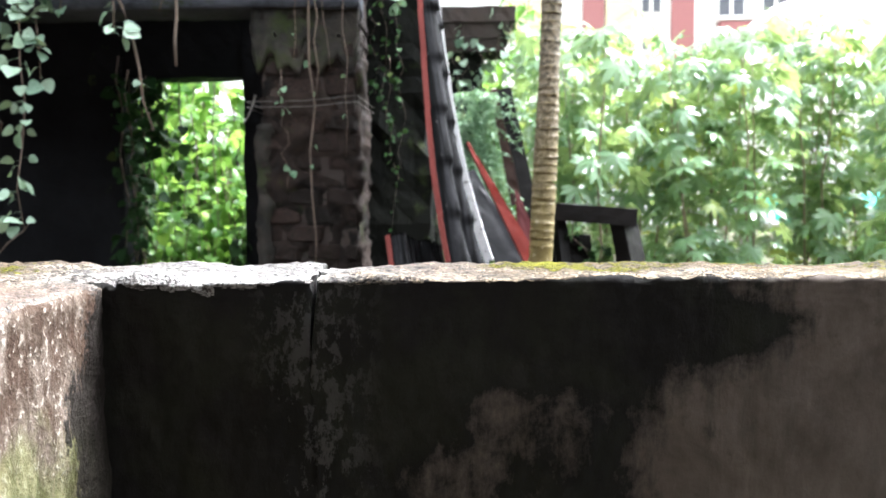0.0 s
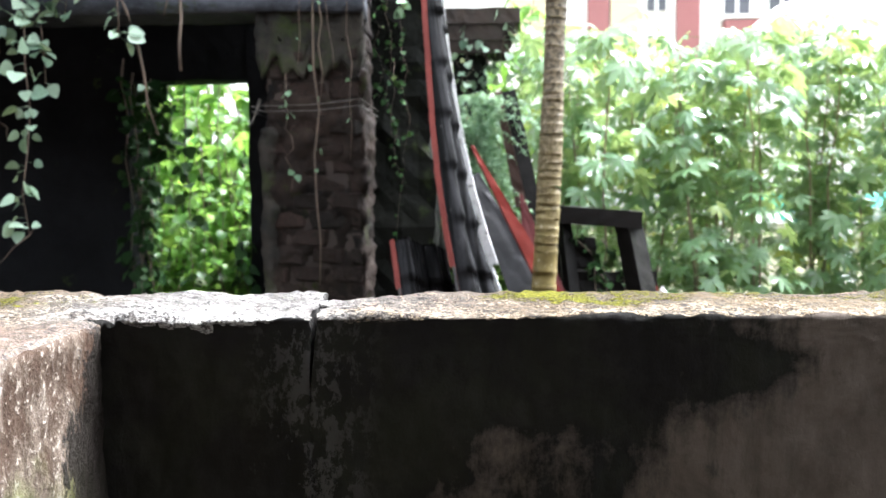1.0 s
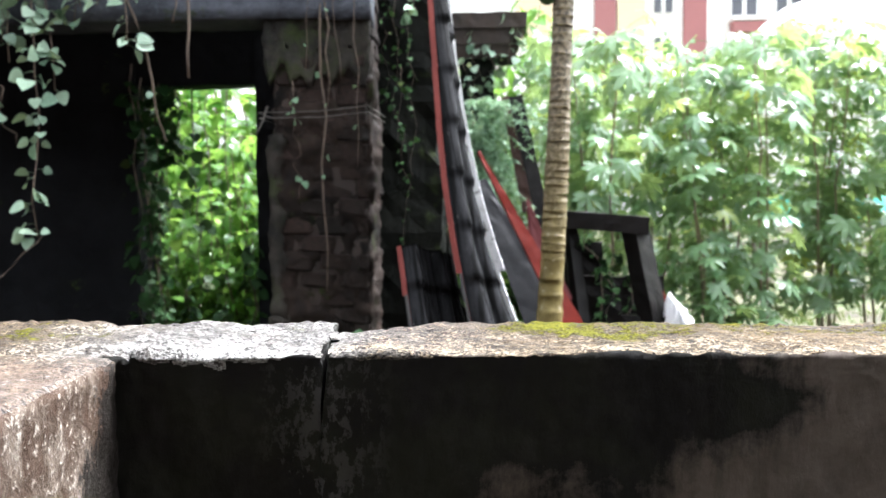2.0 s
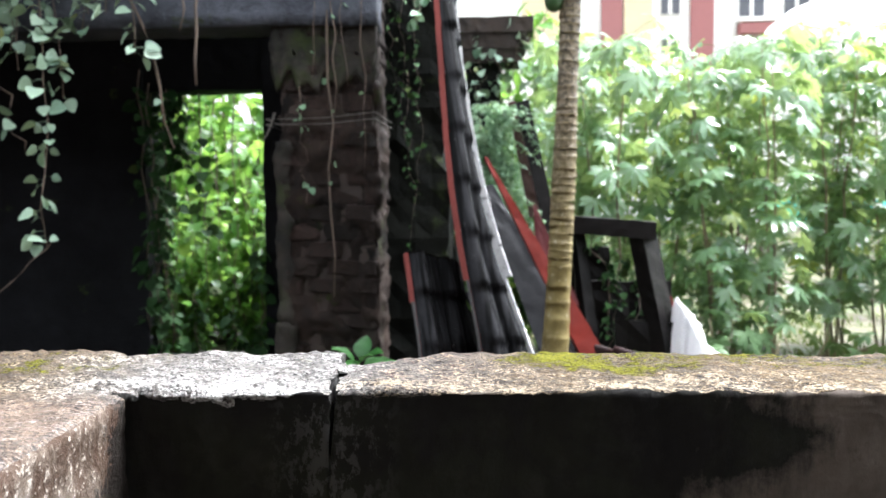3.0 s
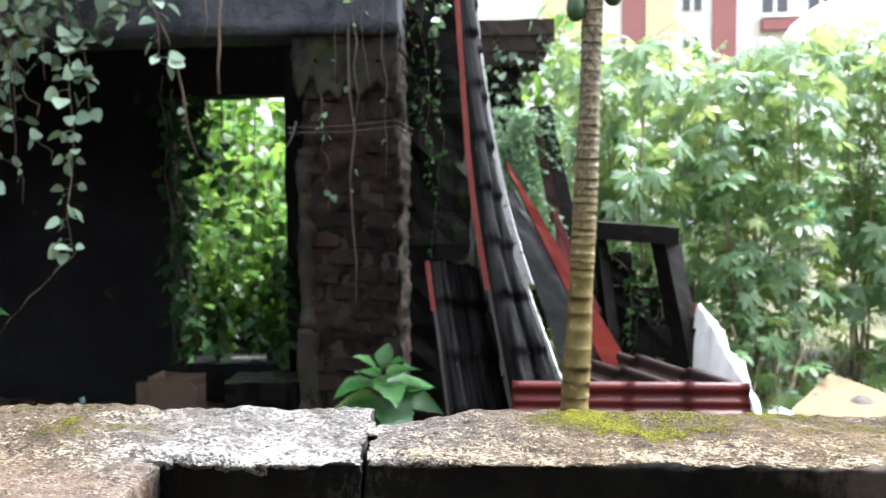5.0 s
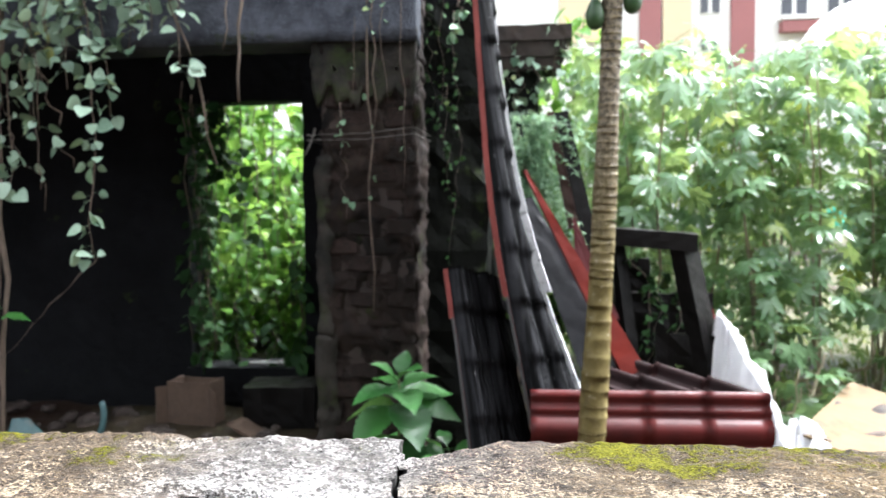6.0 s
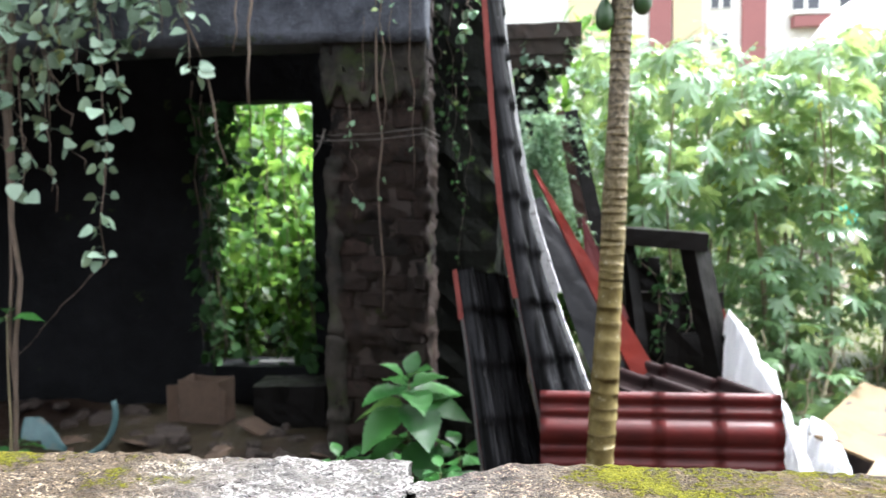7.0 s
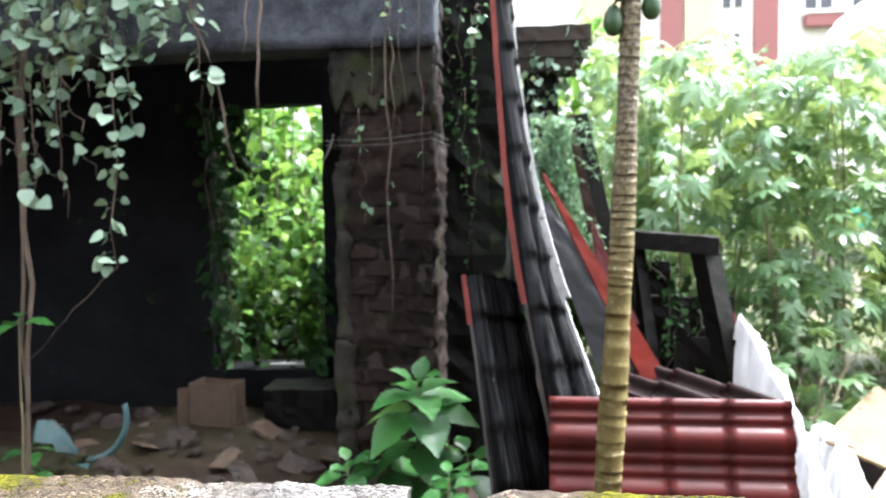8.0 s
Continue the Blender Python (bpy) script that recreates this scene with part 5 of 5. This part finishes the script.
def draped_sheet(ridge, left, right, seed, label):
    """White polythene thrown over a heap: a falling ridge with sharp folds to both sides."""
    bm = bmesh.new()
    ridge = [Vector(p) for p in ridge]
    grid = []
    n, m = 70, 40
    for i in range(n + 1):
        f = i / n * (len(ridge) - 1.001)
        p = ridge[int(f)].lerp(ridge[int(f) + 1], f % 1)
        row = []
        for j in range(m + 1):
            v = (j / m - 0.5) * 2
            w = left if v < 0 else right
            fold = 0.05 * abs(noise.noise(Vector((i * 0.11, v * 0.9, 2 + seed)))) + 0.04 * abs(noise.noise(Vector((i * 0.3, v * 1.8, 5 + seed)))) + 0.02 * abs(noise.noise(Vector((i * 0.7, v * 4, 8 + seed))))
            q = Vector((p.x + w * v * (1 + fold * 4), p.y - 0.1 * abs(v), p.z - abs(v) ** 1.1 * (p.z + 0.29) - 0.0))
            q += Vector((fold * 0.8 * (1 if v > 0 else -1), -fold * 1.2, fold * 0.8 * (1 - abs(v))))
            q.z = max(q.z, -0.31)
            row.append(bm.verts.new(q))
        grid.append(row)
    for a, b in zip(grid, grid[1:]):
        for j in range(m):
            bm.faces.new((a[j], a[j + 1], b[j + 1], b[j]))
    bmesh.ops.solidify(bm, geom=bm.faces[:], thickness=0.003)
    solid("polythene_sheet", bm, M_SACK, label, "plastic sheet", smooth=True)


draped_sheet(((1.2, 4.75, 0.2), (1.26, 4.6, 0.64), (1.27, 4.35, 0.56), (1.26, 4.0, 0.46), (1.25, 3.6, 0.37), (1.235, 3.3, 0.2), (1.22, 3.12, -0.05), (1.22, 3.05, -0.28)),
             0.07, 0.11, 0, "white polythene sheet draped in folds over the heap")
draped_sheet(((1.46, 4.35, -0.25), (1.5, 4.2, 0.06), (1.54, 4.05, 0.17), (1.56, 3.85, 0.1), (1.55, 3.7, -0.02), (1.54, 3.55, -0.26)), 0.09, 0.09, 20, "crumpled white plastic bag lying on the ground")
sack("plastic_sack", "black plastic bag slumped beside the white one", pose(1.72, 3.72, -0.3), [(0, 0.1, 0), (0.08, 0.12, 0), (0.18, 0.1, 0), (0.25, 0.06, 0.0), (0.29, 0.03, 0.02)], M_BLACKBAG, 9)

for label, at, sx, sy in (("wet yellow plywood sheet lying tilted on rubbish", pose(1.9, 4.05, 0.13, 12, 14, -38), 0.5, 0.7), ("wet yellow plywood offcut propped near the sacks", pose(1.7, 3.42, 0.0, 18, 14, -35), 0.34, 0.42)):
    solid("plywood_sheet", rough_slab(-sx / 2, sx / 2, -sy / 2, sy / 2, -0.006, 0.006, 0.05, 0.004, 5, 2), M_PLY, label, "plywood", at=at)
    solid("earth_mound", rough_slab(-sx / 2.4, sx / 2.4, -sy / 2.4, sy / 2.4, -0.28, -0.012, 0.07, 0.05, 6, 3), M_STONE, "heap of earth and rubble beneath the plywood", "rubble", at=at)


def carton():
    t = thing("cardboard_box", "damp open cardboard box lying on its side", "box", Matrix.LocRotScale((-2.22, 5.3, -0.3), Euler((0, 0, -0.14)), (0.8, 0.8, 0.95)))
    for nm, b in (("back", (-0.2, 0.2, 0.26, 0.266, 0, 0.32)), ("side", (-0.206, -0.2, 0.0, 0.26, 0, 0.33)), ("side", (0.2, 0.206, 0.0, 0.26, 0, 0.33)), ("front", (-0.2, 0.2, -0.006, 0.0, 0, 0.33)), ("base", (-0.2, 0.2, 0.0, 0.26, 0, 0.006))):
        part(nm, rough_slab(*b, 0.05, 0.006, 6, 1), M_CARD, t)
    part("flap", rough_slab(0.0, 0.14, -0.003, 0.003, 0.0, 0.3, 0.05, 0.008, 6, 3), M_CARD, t, "bent open flap", at=pose(0.2, -0.01, 0.0, 0, 8, -40))
    part("flap", rough_slab(-0.1, 0.0, -0.003, 0.003, 0.0, 0.28, 0.05, 0.008, 6, 4), M_CARD, t, "bent open flap", at=pose(-0.2, -0.01, 0.02, 0, 0, 40))


carton()
solid("stone_block", rough_slab(-0.25, 0.25, -0.18, 0.18, 0, 0.29, 0.04, 0.012, 8, 5), M_BLACKWOOD, "black square stone block below the threshold", "stone block", at=pose(-1.57, 5.45, -0.3, 0, 0, 6))


def broken_tub():
    """A basin broken in two: a curved band of its rim standing up, and a slab of its wall with a torn edge."""
    t = thing("broken_tub", "broken pale blue plastic tub lying on the earth", "tub", pose(-2.68, 4.5, -0.28))
    bm, rows = bmesh.new(), []
    for i in range(25):
        f = i / 24
        a = radians(-100 + 118 * f)
        w = 0.05 * (1 - 0.35 * f)
        cx, cz = 0.25 * math.cos(a) - 0.02, 0.26 + 0.25 * math.sin(a)
        out = Vector((math.cos(a), 0, math.sin(a)))
        c = Vector((cx, 0.05 * f, cz))
        rows.append([bm.verts.new(c + out * w * u + Vector((0, v, 0))) for u, v in ((0, 0), (0.5, -0.02), (1, 0), (1, 0.012), (0.5, -0.006), (0, 0.012))])
    for u, w in zip(rows, rows[1:]):
        for k in range(6):
            bm.faces.new((u[k], u[(k + 1) % 6], w[(k + 1) % 6], w[k]))
    bm.faces.new(rows[0][::-1])
    bm.faces.new(rows[-1])
    part("rim", bm, M_BLUE, t, "curved rim standing on edge", smooth=True)
    shard = rough_slab(-0.17, 0.13, -0.006, 0.006, 0.0, 0.24, 0.025, 0.012, 7, 2)
    for v in shard.verts:
        v.co.y += 0.5 * v.co.x * v.co.x
        v.co.z *= 1 - 0.7 * max(0.0, v.co.x + 0.05) / 0.18 + 0.12 * noise.noise(Vector((v.co.x * 14, 0, 3)))
    part("wall", shard, M_BLUE, t, at=pose(-0.2, -0.02, 0.0, -18, 6, 8), smooth=True)
    part("shard", rough_slab(-0.09, 0.09, -0.03, 0.03, 0, 0.008, 0.03, 0.01, 7, 3), M_BLUE, t, at=pose(-0.02, -0.12, 0.0, 12, 8, 20))


broken_tub()

# rubble and litter on the ruin's floor
srng = random.Random(31)
rocks = []
for k in range(6):
    bm = bmesh.new()
    bmesh.ops.create_icosphere(bm, subdivisions=2, radius=1.0)
    for v in bm.verts:
        v.co *= 1 + 0.35 * noise.noise(v.co * 1.3 + Vector((k * 5, 0, 0)))
        v.co.z *= 0.6
    rocks.append(mesh_of("stone", bm, M_STONE))
for k in range(90):
    x, y = srng.uniform(-4.2, -0.9), srng.uniform(4.0, 5.7)
    ob = new("stone", srng.choice(rocks))
    s = srng.uniform(0.02, 0.075) * (1.4 if srng.random() < 0.15 else 1.0)
    ob.matrix_basis = Matrix.LocRotScale((x, y, -0.3 + s * 0.25), Euler((srng.uniform(-0.4, 0.4), srng.uniform(-0.4, 0.4), srng.uniform(0, 6))), (s, s, s))
    tagged(ob, "small lump of brick rubble on the earth floor", "stone", "rubble on the ruin's floor")
for k in range(16):
    x, y = srng.uniform(-3.2, -1.0), srng.uniform(4.1, 5.4)
    bm = rough_slab(-0.1, 0.1, -0.07, 0.07, 0, 0.006, 0.03, 0.02, 6, k)
    solid("litter", bm, (M_CARD, M_STONE, M_STONE, M_CARD)[k % 4], "crumpled scrap of litter on the earth floor", "litter", group="litter on the ruin's floor", at=pose(x, y, -0.27, srng.uniform(-25, 25), srng.uniform(-25, 25), srng.uniform(0, 360)))


# ---- distance ----
def far_block():
    """Distant white apartment building with red bays."""
    t = thing("apartment_building", "distant white apartment building with brick-red bays", "building", pose(0, 40, -0.3))
    part("wall", slab(-2.0, 34.0, 0, 9, 0, 15.5), M_WHITE, t)
    part("roof", slab(-2.4, 34.4, -0.4, 9.4, 15.5, 15.9), M_WHITE, t)
    for x0, x1, z0, z1, m in ((5.86, 6.87, 7.5, 15.0, M_BRED), (10.17, 11.25, 7.5, 15.0, M_BRED), (18.0, 19.2, 7.5, 15, M_BRED), (6.95, 8.3, 8.9, 12.6, M_BYEL), (2.0, 4.0, 9.2, 12.6, M_BYEL)):
        part("bay", slab(x0, x1, -0.25, -0.003, z0, z1), m, t, "painted bay panel")
    for x0, x1, z0, z1 in ((12.45, 13.75, 10.2, 11.8), (14.6, 15.9, 10.2, 11.8), (16.0, 17.3, 10.2, 11.8), (7.1, 8.0, 8.6, 9.3), (8.75, 9.6, 8.6, 9.3), (8.7, 9.7, 10.4, 11.4), (7.1, 8.1, 12.8, 13.6), (20.0, 21.4, 10.2, 11.8), (23.0, 24.4, 10.2, 11.8)):
        w = part("window", slab(x0, x1, -0.06, -0.003, z0, z1), M_WHITE, t)
        mid = (x0 + x1) / 2
        for a, b in ((x0 + 0.06, mid - 0.1), (mid + 0.1, x1 - 0.06)):
            part("pane", slab(a, b, -0.09, -0.063, z0 + 0.06, z1 - 0.06), M_GLASS, w)
    for x0, x1 in ((12.4, 14.1), (22.9, 24.5)):
        part("window_box", slab(x0, x1, -0.7, -0.1, 9.35, 9.85), M_BRED, t, "brick-red window box")
        part("window_ledge", slab(x0 - 0.05, x1 + 0.05, -0.75, -0.003, 9.9, 10.1), M_WHITE, t)


far_block()


def net_fence():
    t = thing("shade_net_fence", "teal shade net hung on posts behind the cassava field", "fence")
    bm = bmesh.new()
    prev = None
    for i in range(60):
        x = 4.6 + i * 0.1
        y = 13.0 + 0.08 * math.sin(i * 0.9)
        cur = [bm.verts.new((x, y, 0.72 + 0.06 * math.sin(i * 0.5))), bm.verts.new((x, y, 1.15 + 0.05 * math.sin(i * 0.35))), bm.verts.new((x, y + 0.01, 1.15 + 0.05 * math.sin(i * 0.35))), bm.verts.new((x, y + 0.01, 0.72 + 0.06 * math.sin(i * 0.5)))]
        if prev:
            for a, b in ((0, 1), (1, 2), (2, 3)):
                bm.faces.new((prev[a], cur[a], cur[b], prev[b]))
        prev = cur
    part("net", bm, M_NET, t, smooth=True)
    for i in range(5):
        part("post", tube(bmesh.new(), [(4.62 + i * 1.45, 13.05, -0.3), (4.62 + i * 1.45, 13.05, 1.25)], 0.03, 8), M_NETPOST, t)


net_fence()


def canopy():
    t = thing("white_canopy", "white domed tarpaulin canopy on posts beyond the field", "canopy", pose(10.9, 24.0, 1.05))
    bm = bmesh.new()
    prof = [(3.3, 2.8), (4.0, 2.8), (4.55, 2.76), (4.75, 2.68), (5.1, 2.45), (5.45, 2.0), (5.68, 1.4), (5.8, 0.7), (5.84, 0.001)]
    rings = [[bm.verts.new((r * math.cos(k * math.tau / 32), r * math.sin(k * math.tau / 32), z + 0.05 * math.sin(k * math.tau / 4))) for k in range(32)] for z, r in prof]
    for u, w in zip(rings, rings[1:]):
        for k in range(32):
            bm.faces.new((u[k], u[(k + 1) % 32], w[(k + 1) % 32], w[k]))
    bm.faces.new(rings[0][::-1])
    part("cover", bm, M_WHITE, t, smooth=True)
    for k in range(4):
        a = radians(45 + 90 * k)
        part("post", tube(bmesh.new(), [(2.5 * math.cos(a), 2.5 * math.sin(a), -1.35), (2.5 * math.cos(a), 2.5 * math.sin(a), 4.6)], 0.05, 8), M_WHITE, t)


canopy()
